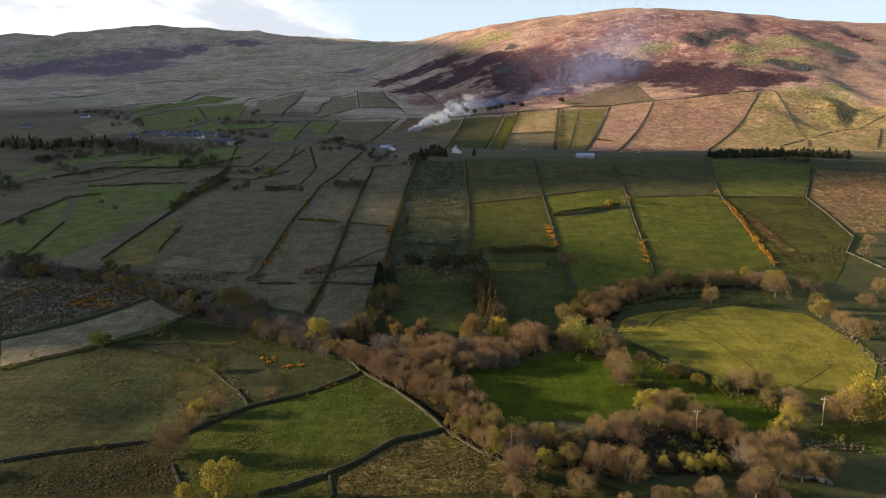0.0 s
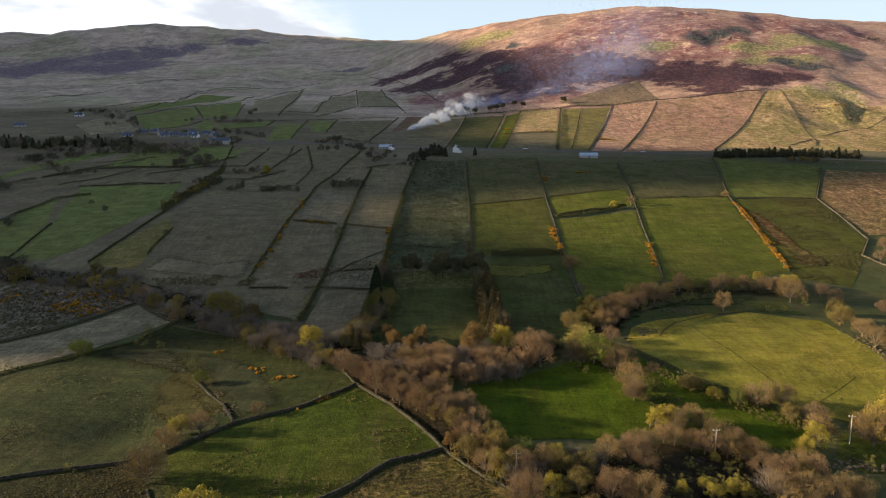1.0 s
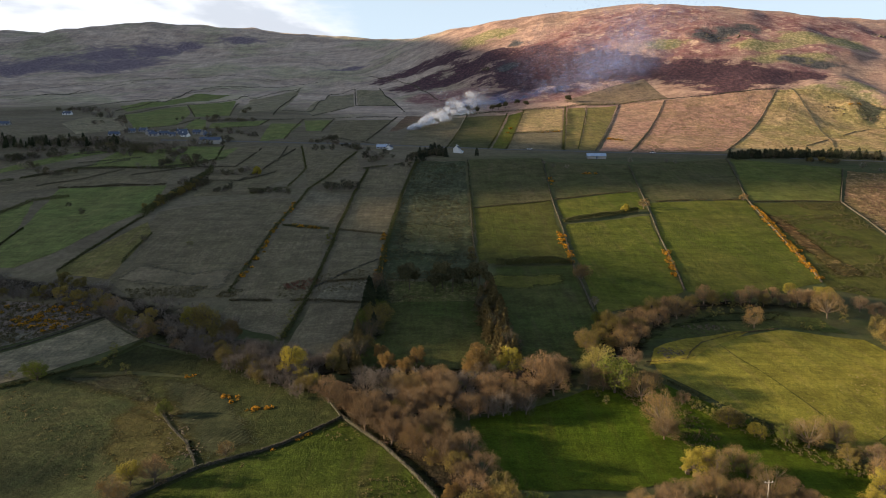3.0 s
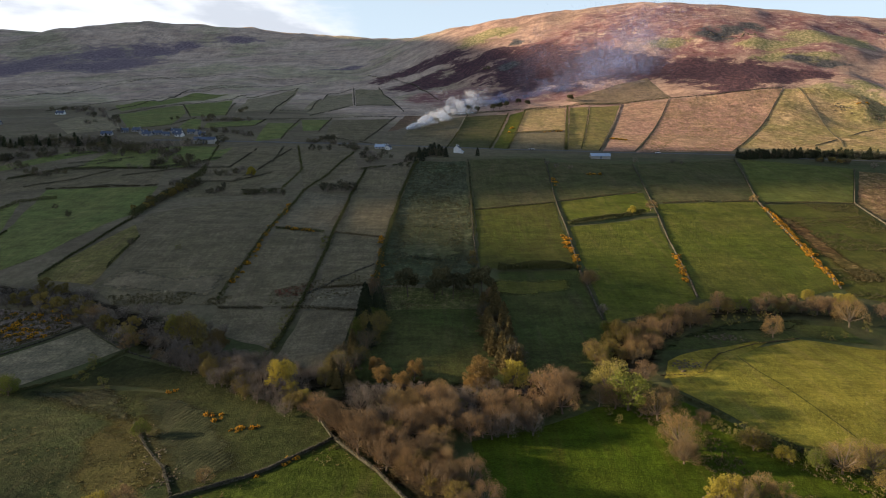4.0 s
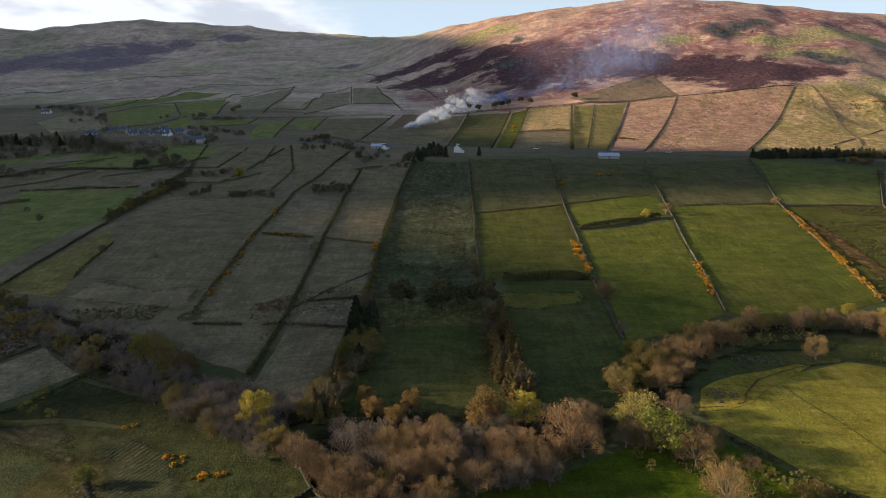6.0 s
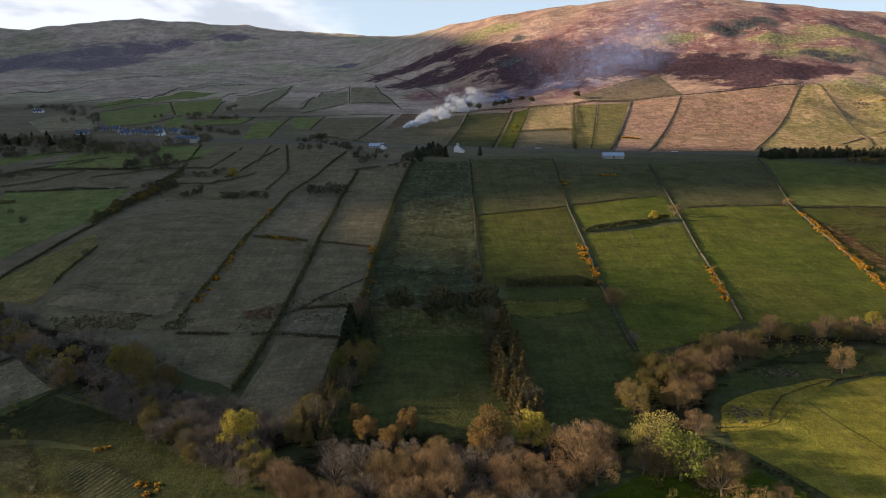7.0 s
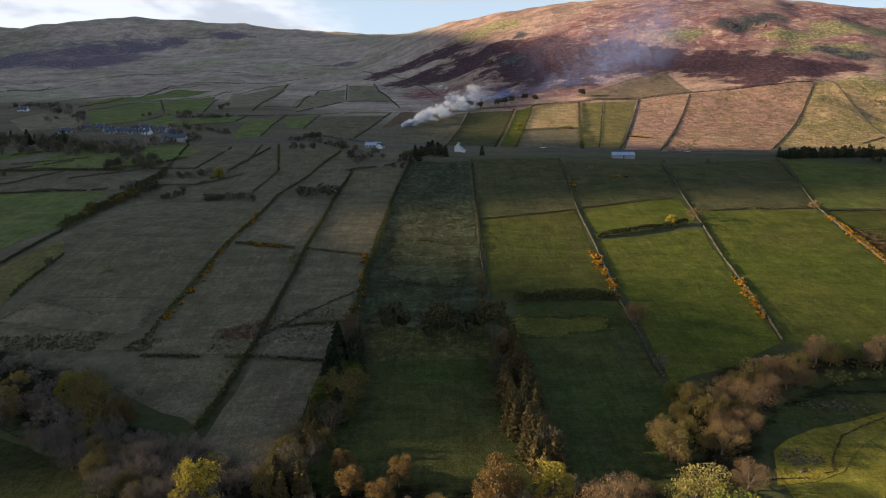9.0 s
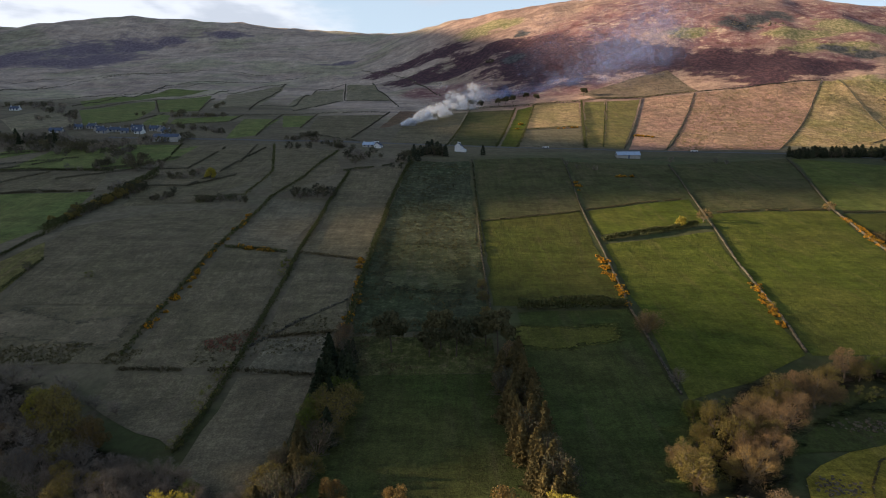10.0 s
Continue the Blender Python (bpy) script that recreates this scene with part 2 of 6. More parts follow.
def moorland():
    """The open ground: rough grass low down, moor grass, heather and bracken on the hills."""
    m, n, l, b = blank("moorland", 0.95)
    p = stretched(n, l, 1, 1)
    zone = {}
    for key in ("heather", "ling", "russet", "moss", "crag", "upland", "verdant", "warm"):
        a = n.new("ShaderNodeAttribute")
        a.attribute_name = key
        zone[key] = a.outputs["Fac"]
    broad = noise_at(n, l, p, 75, 9, 0.68)
    mid = noise_at(n, l, stretched(n, l, 1, 1.9, 14), 22, 9, 0.7)
    fine = noise_at(n, l, p, 3.6, 8, 0.75)
    low = blend(n, l, span(n, l, mid, 0.4, 0.6), (0.108, 0.094, 0.056), (0.128, 0.106, 0.068))
    green = blend(n, l, span(n, l, mid, 0.4, 0.6), (0.048, 0.058, 0.018), (0.062, 0.062, 0.024))
    low = blend(n, l, zone["verdant"], low, green)
    # upland, bracken, heather and moss tints hold extra blue, painted in as distance haze
    high = blend(n, l, span(n, l, mid, 0.4, 0.62), (0.45, 0.355, 0.280), (0.31, 0.252, 0.212))
    greener = span(n, l, noise_at(n, l, stretched(n, l, 1, 1.6, -20), 130, 6, 0.6), 0.46, 0.62)
    high = blend(n, l, greener, high, blend(n, l, span(n, l, mid, 0.4, 0.62), (0.35, 0.315, 0.21), (0.245, 0.222, 0.158)))
    tawny = blend(n, l, span(n, l, mid, 0.4, 0.62), (0.375, 0.235, 0.178), (0.245, 0.143, 0.112))
    high = blend(n, l, zone["warm"], high, blend(n, l, 0.8, high, tawny))
    c = blend(n, l, zone["upland"], low, high)
    seam = noise_at(n, l, stretched(n, l, 0.16, 1.0, 12), 24, 9, 0.62)
    c = blend(n, l, 0.8, c, blend(n, l, span(n, l, seam, 0.36, 0.6), (0.74, 0.72, 0.74), (1.12, 1.12, 1.12)), "MULTIPLY")

    def over(key, colour, weight, soft, under):
        add = n.new("ShaderNodeMath")
        add.operation = "MULTIPLY_ADD"
        l.new(broad, add.inputs[0])
        add.inputs[1].default_value = weight
        l.new(zone[key], add.inputs[2])
        more = n.new("ShaderNodeMath")
        more.operation = "MULTIPLY_ADD"
        l.new(mid, more.inputs[0])
        more.inputs[1].default_value = weight
        l.new(add.outputs[0], more.inputs[2])
        last = n.new("ShaderNodeMath")
        last.operation = "MULTIPLY_ADD"
        l.new(fine, last.inputs[0])
        last.inputs[1].default_value = 0.6 * weight
        l.new(more.outputs[0], last.inputs[2])
        return blend(n, l, span(n, l, last.outputs[0], 0.5 + 1.3 * weight - soft, 0.5 + 1.3 * weight + soft), under, colour)

    runnel = noise_at(n, l, stretched(n, l, 1.0, 0.16, -8), 9, 7, 0.65)
    c = blend(n, l, zone["upland"], c, blend(n, l, 0.35, c, blend(n, l, span(n, l, runnel, 0.36, 0.64), (0.74, 0.72, 0.72), (1.18, 1.18, 1.16)), "MULTIPLY"))
    bracken = blend(n, l, span(n, l, mid, 0.45, 0.6), (0.185, 0.090, 0.088), (0.320, 0.195, 0.168))
    speck = noise_at(n, l, stretched(n, l, 1, 1.5, 20), 16, 8, 0.7)
    bracken = blend(n, l, span(n, l, speck, 0.53, 0.66), bracken, (0.14, 0.062, 0.052))
    bracken = blend(n, l, span(n, l, speck, 0.46, 0.36), bracken, (0.48, 0.34, 0.25))
    heather = blend(n, l, span(n, l, fine, 0.4, 0.65), (0.050, 0.027, 0.034), (0.108, 0.054, 0.060))
    moss = blend(n, l, span(n, l, fine, 0.4, 0.65), (0.17, 0.165, 0.065), (0.36, 0.27, 0.16))
    c = over("russet", bracken, 0.9, 0.14, c)
    c = over("moss", moss, 1.0, 0.12, c)
    c = over("heather", heather, 1.15, 0.09, c)
    c = over("ling", blend(n, l, span(n, l, fine, 0.4, 0.65), (0.125, 0.097, 0.125), (0.195, 0.158, 0.175)), 1.1, 0.2, c)
    c = over("crag", blend(n, l, span(n, l, fine, 0.4, 0.65), (0.045, 0.046, 0.050), (0.12, 0.11, 0.10)), 1.1, 0.16, c)
    c = blend(n, l, 0.6, c, blend(n, l, span(n, l, fine, 0.32, 0.68), (0.62, 0.62, 0.63), (1.36, 1.36, 1.34)), "MULTIPLY")
    l.new(c, b.inputs["Base Color"])
    add = n.new("ShaderNodeMath")
    add.operation = "MULTIPLY_ADD"
    l.new(mid, add.inputs[0])
    tall = n.new("ShaderNodeMath")
    tall.operation = "MULTIPLY"
    l.new(zone["upland"], tall.inputs[0])
    tall.inputs[1].default_value = 4.0
    l.new(tall.outputs[0], add.inputs[1])
    low_relief = n.new("ShaderNodeMath")
    low_relief.operation = "MULTIPLY_ADD"
    l.new(zone["upland"], low_relief.inputs[0])
    low_relief.inputs[1].default_value, low_relief.inputs[2].default_value = 0.8, 0.2
    swing = n.new("ShaderNodeMath")
    swing.operation = "MULTIPLY"
    l.new(fine, swing.inputs[0])
    l.new(low_relief.outputs[0], swing.inputs[1])
    l.new(swing.outputs[0], add.inputs[2])
    relief(n, l, b, add.outputs[0], 0.7, 2.0)
    return m


TURF["sward"] = (TURF["soft"][0], "olive grass of field margins and headlands")
# brighter copy of the grazed turf; low sunlight is put into its colour
TURF["lip"] = (turf("lit_lip_grass", (0.235, 0.190, 0.030), (0.215, 0.180, 0.030), (0.255, 0.185, 0.058), 0.62, 1.0, 0.7), "grassy lip along a field edge, coloured bright as sunlight")
TURF["ridged"] = (turf("ridged_beds", (0.036, 0.042, 0.020), (0.044, 0.046, 0.024), (0.070, 0.062, 0.036), 0.56, 0.8, 0.5, ragged=True), "old ridged cultivation beds under grass")
TURF["oldbeds"] = (turf("worn_beds", (0.034, 0.040, 0.020), (0.042, 0.043, 0.024), (0.070, 0.062, 0.042), 0.54, 1.2, 0.9, ragged=True), "worn humps of old cultivation beds")
BEDS = {"ridged": (1.15, 149, 0.22), "oldbeds": (2.1, 68, 0.42)}


def leaf(name, a, b2, through_light=0.25):
    """Leaves or twigs: two tints by clump, a tint by plant, some light passing through."""
    m, n, l, b = blank(name, 0.8)
    geo, info = n.new("ShaderNodeNewGeometry"), n.new("ShaderNodeObjectInfo")
    c = blend(n, l, geo.outputs["Random Per Island"], a, b2)
    c = blend(n, l, 1.0, c, blend(n, l, info.outputs["Random"], (0.72, 0.75, 0.8), (1.25, 1.2, 1.15)), "MULTIPLY")
    tint = n.new("ShaderNodeAttribute")
    tint.attribute_name = "tree_tint"
    c = blend(n, l, tint.outputs["Fac"], c, blend(n, l, 1.0, c, (1.6, 1.5, 1.35), "MULTIPLY"))
    l.new(c, b.inputs["Base Color"])
    if through_light:
        t, mx = n.new("ShaderNodeBsdfTranslucent"), n.new("ShaderNodeMixShader")
        mx.inputs[0].default_value = through_light
        l.new(c, t.inputs["Color"])
        l.new(b.outputs[0], mx.inputs[1])
        l.new(t.outputs[0], mx.inputs[2])
        l.new(mx.outputs[0], n["Material Output"].inputs["Surface"])
    return m


def plain(name, a, b2, size=1.0, rough=0.8, metal=0.0, bumpy=0.0):
    """A weathered plain surface: two close tints in blotches of that size."""
    m, n, l, b = blank(name, rough)
    t = n.new("ShaderNodeTexCoord")
    f = noise_at(n, l, t.outputs["Object"], size, 6, 0.65)
    l.new(blend(n, l, span(n, l, f, 0.35, 0.65), a, b2), b.inputs["Base Color"])
    b.inputs["Metallic"].default_value = metal
    if bumpy:
        relief(n, l, b, f, bumpy, 0.1)
    return m


def stone_material(name, dark, light, moss=(0.12, 0.115, 0.07)):
    m, n, l, b = blank(name, 0.9)
    geo = n.new("ShaderNodeNewGeometry")
    c = blend(n, l, geo.outputs["Random Per Island"], dark, light)
    f = noise_at(n, l, geo.outputs["Position"], 0.5, 5)
    c = blend(n, l, span(n, l, f, 0.5, 0.65), c, moss)
    l.new(c, b.inputs["Base Color"])
    relief(n, l, b, f, 0.6, 0.1)
    return m


MOOR = moorland()
STONE = stone_material("field_stone", (0.026, 0.024, 0.020), (0.105, 0.092, 0.072))
# mossy stone of the near walls, darkened as well for their shaded side
SHADED_MOSSY_STONE = stone_material("shaded_mossy_stone", (0.020, 0.019, 0.015), (0.080, 0.072, 0.056), (0.038, 0.044, 0.018))
RUBBLE = stone_material("brown_rubble", (0.045, 0.034, 0.024), (0.15, 0.115, 0.08))
BARK = plain("bark", (0.09, 0.07, 0.055), (0.15, 0.12, 0.095), 0.5, 0.95, 0, 0.5)
DARK_BARK = plain("dark_bark", (0.06, 0.047, 0.038), (0.10, 0.075, 0.058), 0.5, 0.95, 0, 0.5)
PALE_BARK = plain("pale_bark", (0.115, 0.092, 0.066), (0.165, 0.135, 0.102), 0.5, 0.95, 0, 0.5)
LEAF = {
    "rose": leaf("rose_twigs", (0.232, 0.152, 0.075), (0.093, 0.063, 0.034), 0.05),
    "tan": leaf("tan_twigs", (0.242, 0.166, 0.065), (0.093, 0.067, 0.029), 0.05),
    "grey": leaf("grey_twigs", (0.205, 0.178, 0.150), (0.095, 0.082, 0.070), 0.05),
    "olive": leaf("olive_buds", (0.195, 0.152, 0.042), (0.115, 0.095, 0.030)),
    "orange": leaf("copper_buds", (0.205, 0.132, 0.042), (0.12, 0.082, 0.029)),
    "yellow": leaf("yellow_leaves", (0.29, 0.245, 0.036), (0.18, 0.158, 0.027)),
    "green": leaf("green_leaves", (0.125, 0.145, 0.024), (0.07, 0.09, 0.016)),
    "pale": leaf("pale_blossom", (0.245, 0.215, 0.062), (0.150, 0.136, 0.036)),
    "dark": leaf("dark_leaves", (0.060, 0.066, 0.034), (0.085, 0.072, 0.046)),
    "shrub": leaf("shrub_leaves", (0.12, 0.135, 0.025), (0.15, 0.125, 0.035)),
    "conifer": leaf("fir_needles", (0.022, 0.032, 0.017), (0.036, 0.044, 0.020), 0.05),
    "spruce": leaf("spruce_needles", (0.024, 0.034, 0.020), (0.040, 0.046, 0.024), 0.05),
    "brownfir": leaf("larch_needles", (0.150, 0.112, 0.042), (0.088, 0.074, 0.030), 0.15),
    "pine": leaf("pine_needles", (0.060, 0.064, 0.030), (0.090, 0.078, 0.036), 0.1),
    "brush": leaf("upland_brush", (0.078, 0.075, 0.050), (0.105, 0.095, 0.066)),
    "hedge": leaf("hedge_leaves", (0.046, 0.060, 0.020), (0.080, 0.076, 0.030)),
    "bank": leaf("bank_grass", (0.070, 0.060, 0.032), (0.11, 0.09, 0.048)),
    "gorse": leaf("gorse_spines", (0.045, 0.055, 0.018), (0.070, 0.068, 0.022), 0.1),
    "flower": leaf("gorse_flowers", (0.56, 0.285, 0.014), (0.42, 0.195, 0.012)),
    "rust": leaf("dead_bracken", (0.17, 0.075, 0.05), (0.11, 0.06, 0.045)),
    "straw": leaf("straw_tufts", (0.205, 0.155, 0.070), (0.135, 0.112, 0.046)),
    "rush": leaf("rush_tufts", (0.072, 0.066, 0.027), (0.115, 0.094, 0.042)),
}
WHITEWASH = plain("whitewash", (0.62, 0.63, 0.63), (0.54, 0.55, 0.56), 1.5)
PEBBLEDASH = plain("pebbledash", (0.30, 0.29, 0.28), (0.22, 0.215, 0.21), 1.5)
SLATE = plain("slate", (0.050, 0.066, 0.110), (0.085, 0.105, 0.150), 0.8, 0.9)
PALE_ROOF = plain("pale_sheeting", (0.32, 0.40, 0.52), (0.26, 0.33, 0.44), 2.0, 0.45)
GLASS = plain("window_glass", (0.03, 0.035, 0.04), (0.05, 0.055, 0.06), 1.0, 0.1)
CONCRETE = plain("render", (0.36, 0.35, 0.33), (0.28, 0.27, 0.25), 1.5)
TARMAC = plain("tarmac", (0.075, 0.075, 0.078), (0.10, 0.10, 0.10), 3.0, 0.85)
TIMBER = plain("weathered_pole", (0.30, 0.27, 0.23), (0.40, 0.37, 0.32), 0.6)
WATER = plain("peaty_water", (0.018, 0.015, 0.011), (0.03, 0.025, 0.018), 2.0, 0.12)
PAINT = plain("white_car_paint", (0.75, 0.76, 0.78), (0.70, 0.71, 0.73), 1.0, 0.3)
RUBBER = plain("tyre_rubber", (0.02, 0.02, 0.02), (0.03, 0.03, 0.03), 0.3)

# ---- the lie of the land: heights across the valley at seven stations, row by row up the slope ----
XS = [-900.0, -400.0, -150.0, 0.0, 150.0, 400.0, 800.0]
PROFILE = {
    -400: (80, 60, 50, 46, 44, 46, 60),
    -100: (60, 42, 34, 31, 29, 31, 42),
    100: (52, 38, 33, 32, 27, 28, 36),
    150: (48, 36, 34, 34, 28, 28, 34),
    200: (45, 35, 35, 38.5, 41, 36, 38),
    250: (46, 38, 40, 48, 46, 43, 44),
    300: (54, 47, 56, 60, 59, 54, 52),
    350: (66, 58, 72, 71, 70, 65, 62),
    400: (78, 74, 83, 82, 83, 80, 78),
    480: (98, 98, 104, 106, 106, 105, 100),
    560: (121, 123, 123, 123, 123, 123, 118),
}
UPLAND = {
    640: (143, 146, 144, 143, 145, 147, 144),
    720: (159, 162, 163, 165, 172, 188, 185),
    800: (174, 181, 181, 187, 206, 230, 218),
    900: (194, 204, 203, 222, 260, 292, 274),
    1000: (220, 231, 232, 268, 322, 352, 330),
    1080: (246, 258, 262, 312, 362, 372, 352),
    1180: (280, 295, 305, 352, 368, 370, 352),
    1300: (338, 340, 354, 372, 372, 366, 348),
    1450: (402, 420, 396, 388, 370, 360, 340),
    1700: (420, 414, 392, 380, 362, 350, 330),
    3600: (420, 400, 380, 370, 350, 340, 320),
}


def spline(x, knots, values):
    """A smooth curve through values (knots by columns) at the places x."""
    knots, values = np.asarray(knots, float), np.asarray(values, float)
    x = np.clip(x, knots[0], knots[-1])
    i = np.clip(np.searchsorted(knots, x) - 1, 0, len(knots) - 2)
    secant = np.diff(values, axis=0) / np.diff(knots)[:, None]
    slope = np.empty_like(values)
    slope[0], slope[-1] = secant[0], secant[-1]
    slope[1:-1] = (secant[:-1] + secant[1:]) / 2
    span = (knots[i + 1] - knots[i])[:, None]
    t = ((x - knots[i])[:, None]) / span
    return ((2 * t**3 - 3 * t**2 + 1) * values[i] + (t**3 - 2 * t**2 + t) * span * slope[i]
            + (-2 * t**3 + 3 * t**2) * values[i + 1] + (t**3 - t**2) * span * slope[i + 1])


def ramp(v, lo, hi):
    t = np.clip((v - lo) / (hi - lo), 0, 1)
    return t * t * (3 - 2 * t)


def lattice(x, y, seed):
    """Random values between 0 and 1 on whole numbers."""
    n = np.sin(x * 127.1 + y * 311.7 + seed * 74.7) * 43758.5453
    return n - np.floor(n)


def swell(x, y, size, seed):
    """Smooth random swell between -1 and 1 with humps of that size."""
    x, y = x / size, y / size
    i, j = np.floor(x), np.floor(y)
    u, v = x - i, y - j
    u, v = u * u * (3 - 2 * u), v * v * (3 - 2 * v)
    a, b = lattice(i, j, seed), lattice(i + 1, j, seed)
    c, d = lattice(i, j + 1, seed), lattice(i + 1, j + 1, seed)
    return 2 * ((a * (1 - u) + b * u) * (1 - v) + (c * (1 - u) + d * u) * v) - 1


LEVELS = {**PROFILE, **UPLAND}
# crest of the added, unseen western range, shaped to set where its shadow ends
WEST_Y = [-900, 100, 245, 275, 290, 440, 470, 505, 590, 635, 720, 800, 900, 1000, 1100, 1250, 1450, 1650, 2200, 3000, 3600]
WEST_Z = [290, 322, 328, 385, 411, 417, 443, 520, 525, 490, 503, 546, 607, 644, 664, 682, 690, 520, 560, 520, 480]


# small rises (x, y, half width, height) along the skyline of both hills
BROWS = [
    (-1010, 1470, 60, 9.5), (-930, 1480, 50, 6.5), (-860, 1450, 42, 12.5), (-790, 1440, 42, 14.5), (-725, 1445, 38, 10.7), (-650, 1450, 45, 12.5),
    (-560, 1475, 50, 5.3), (-460, 1475, 50, 2.2), (-360, 1465, 50, -8.5), (-260, 1455, 55, 1.8), (-160, 1430, 50, 3.9), (20, 1165, 32, 4.4),
    (65, 1115, 32, 1.0), (155, 1098, 32, 0.9), (197, 1072, 30, -4.1), (240, 1058, 30, -3.2), (322, 1032, 30, 2.2), (410, 1030, 32, -5.4),
    (455, 1032, 32, -4.8), (500, 1033, 34, -5.9), (550, 1035, 36, -4.6), (600, 1045, 38, -5.4), (660, 1040, 50, -6.2),
]


def land(x, y):
    """The height of the ground at (x, y), arrays in metres."""
    x, y = np.asarray(x, float).ravel(), np.asarray(y, float).ravel()
    ys = np.array(list(LEVELS), float)
    rows = spline(y, ys, np.array(list(LEVELS.values()), float))
    col = np.clip(x, XS[0], XS[-1])
    i = np.clip(np.searchsorted(XS, col) - 1, 0, len(XS) - 2)
    xs, n = np.array(XS), np.arange(len(x))
    secant = np.diff(rows, axis=1) / np.diff(xs)
    slope = np.concatenate([secant[:, :1] * 0, (secant[:, :-1] + secant[:, 1:]) / 2, secant[:, -1:] * 0], axis=1)
    span = xs[i + 1] - xs[i]
    t = (col - xs[i]) / span
    z = ((2 * t**3 - 3 * t**2 + 1) * rows[n, i] + (t**3 - 2 * t**2 + t) * span * slope[n, i]
         + (-2 * t**3 + 3 * t**2) * rows[n, i + 1] + (t**3 - t**2) * span * slope[n, i + 1])
    # the brow of the far left-hand hill
    z = z + 11 * np.exp(-(((x + 690) / 140) ** 2) - ((y - 1450) / 130) ** 2)
    for bx, by, half, rise in BROWS:
        z = z + rise * np.exp(-(((x - bx) / half) ** 2) - ((y - by) / 110) ** 2)
    # an unseen mountain range, added on the sunset side to shade the valley
    crest = spline(y, WEST_Y, np.array(WEST_Z, float)[:, None])[:, 0]
    west = ramp(-x, 1110, 1500)
    z = z + west * np.maximum(crest - z, 0)
    # humps and gullies, small in the fields and large on the moor
    wild = ramp(y + 0.1 * x, 640, 900)
    z = z + (0.7 + 3.0 * wild) * swell(x, y, 70, 1) + (0.35 + 1.8 * wild) * swell(x, y, 31, 2) + 0.14 * swell(x, y, 11, 3)
    z = z + 1.4 * wild * swell(x + 0.5 * y, y, 17, 4)
    # knolls and gullies on the rough grazing under the crags
    broken = ramp(x, 320, 400) * ramp(y, 590, 650) * ramp(-y, -960, -860)
    z = z + broken * (3.2 * swell(x, y, 36, 31) + 2.0 * swell(x + 0.4 * y, y, 19, 32))
    z = z - 7 * np.exp(-(((x - 443 - 0.4 * (y - 682)) / 10) ** 2) - ((y - 682) / 26) ** 2)
    # a dell in the meadow below a knoll, and low swells across the valley meadows
    z = z + 1.4 * np.exp(-(((x + 124) / 16) ** 2) - ((y - 166) / 22) ** 2) - 3.2 * np.exp(-(((x + 81) / 14) ** 2) - ((y - 162) / 12.5) ** 2)
    meadow = ramp(-y, -262, -215) * (0.25 + 0.75 * ramp(-x, -14, 16))
    z = z + meadow * (0.6 * swell(0.7 * x, 1.3 * y, 17, 21) + 0.36 * swell(0.6 * x, 1.4 * y, 9, 22))
    return z


# ---- helpers for meshes ----
def solid(name, verts, faces, material, parent=None, smooth=False):
    """One mesh object from vertices and faces."""
    me = bpy.data.meshes.new(name)
    me.from_pydata([tuple(v) for v in verts], [], [tuple(f) for f in faces])
    me.materials.append(material)
    if smooth:
        me.shade_smooth()
    ob = new(name, me)
    if parent is not None:
        ob.parent = parent
    return ob


def part(name, bm, material, parent, label=""):
    me = bpy.data.meshes.new(name)
    bm.to_mesh(me)
    bm.free()
    me.materials.append(material)
    ob = new(name, me)
    ob.parent = parent
    return tagged(ob, label)


# ---- the ground: one sheet, fine in the valley and coarse at the horizon ----
def steps(start, fine_end, far, first, growth):
    out, d = list(np.arange(start, fine_end, first)), first
    v = out[-1]
    while v < far:
        d *= growth
        v += d
        out.append(v)
    return out


right = steps(0.0, 240.0, 2600.0, 4.0, 1.02)
GX = np.array([-v for v in right[:0:-1]] + right)
GY = np.array([-v for v in steps(-120.0, -80.0, 900.0, 6.0, 1.12)[::-1]] + steps(124.0, 420.0, 3500.0, 4.0, 1.014))
GZ = land(*[a.ravel() for a in np.meshgrid(GX, GY)]).reshape(len(GY), len(GX))


def ground_z(x, y):
    """The height of the ground sheet itself, on its triangles."""
    x, y = np.atleast_1d(np.asarray(x, float)), np.atleast_1d(np.asarray(y, float))
    i = np.clip(np.searchsorted(GX, x) - 1, 0, len(GX) - 2)
    j = np.clip(np.searchsorted(GY, y) - 1, 0, len(GY) - 2)
    u = (x - GX[i]) / (GX[i + 1] - GX[i])
    v = (y - GY[j]) / (GY[j + 1] - GY[j])
    a, b, c, d = GZ[j, i], GZ[j, i + 1], GZ[j + 1, i + 1], GZ[j + 1, i]
    return np.where(u >= v, a + u * (b - a) + v * (c - b), a + v * (d - a) + u * (c - d))


def level(x, y):
    return float(ground_z(x, y)[0])


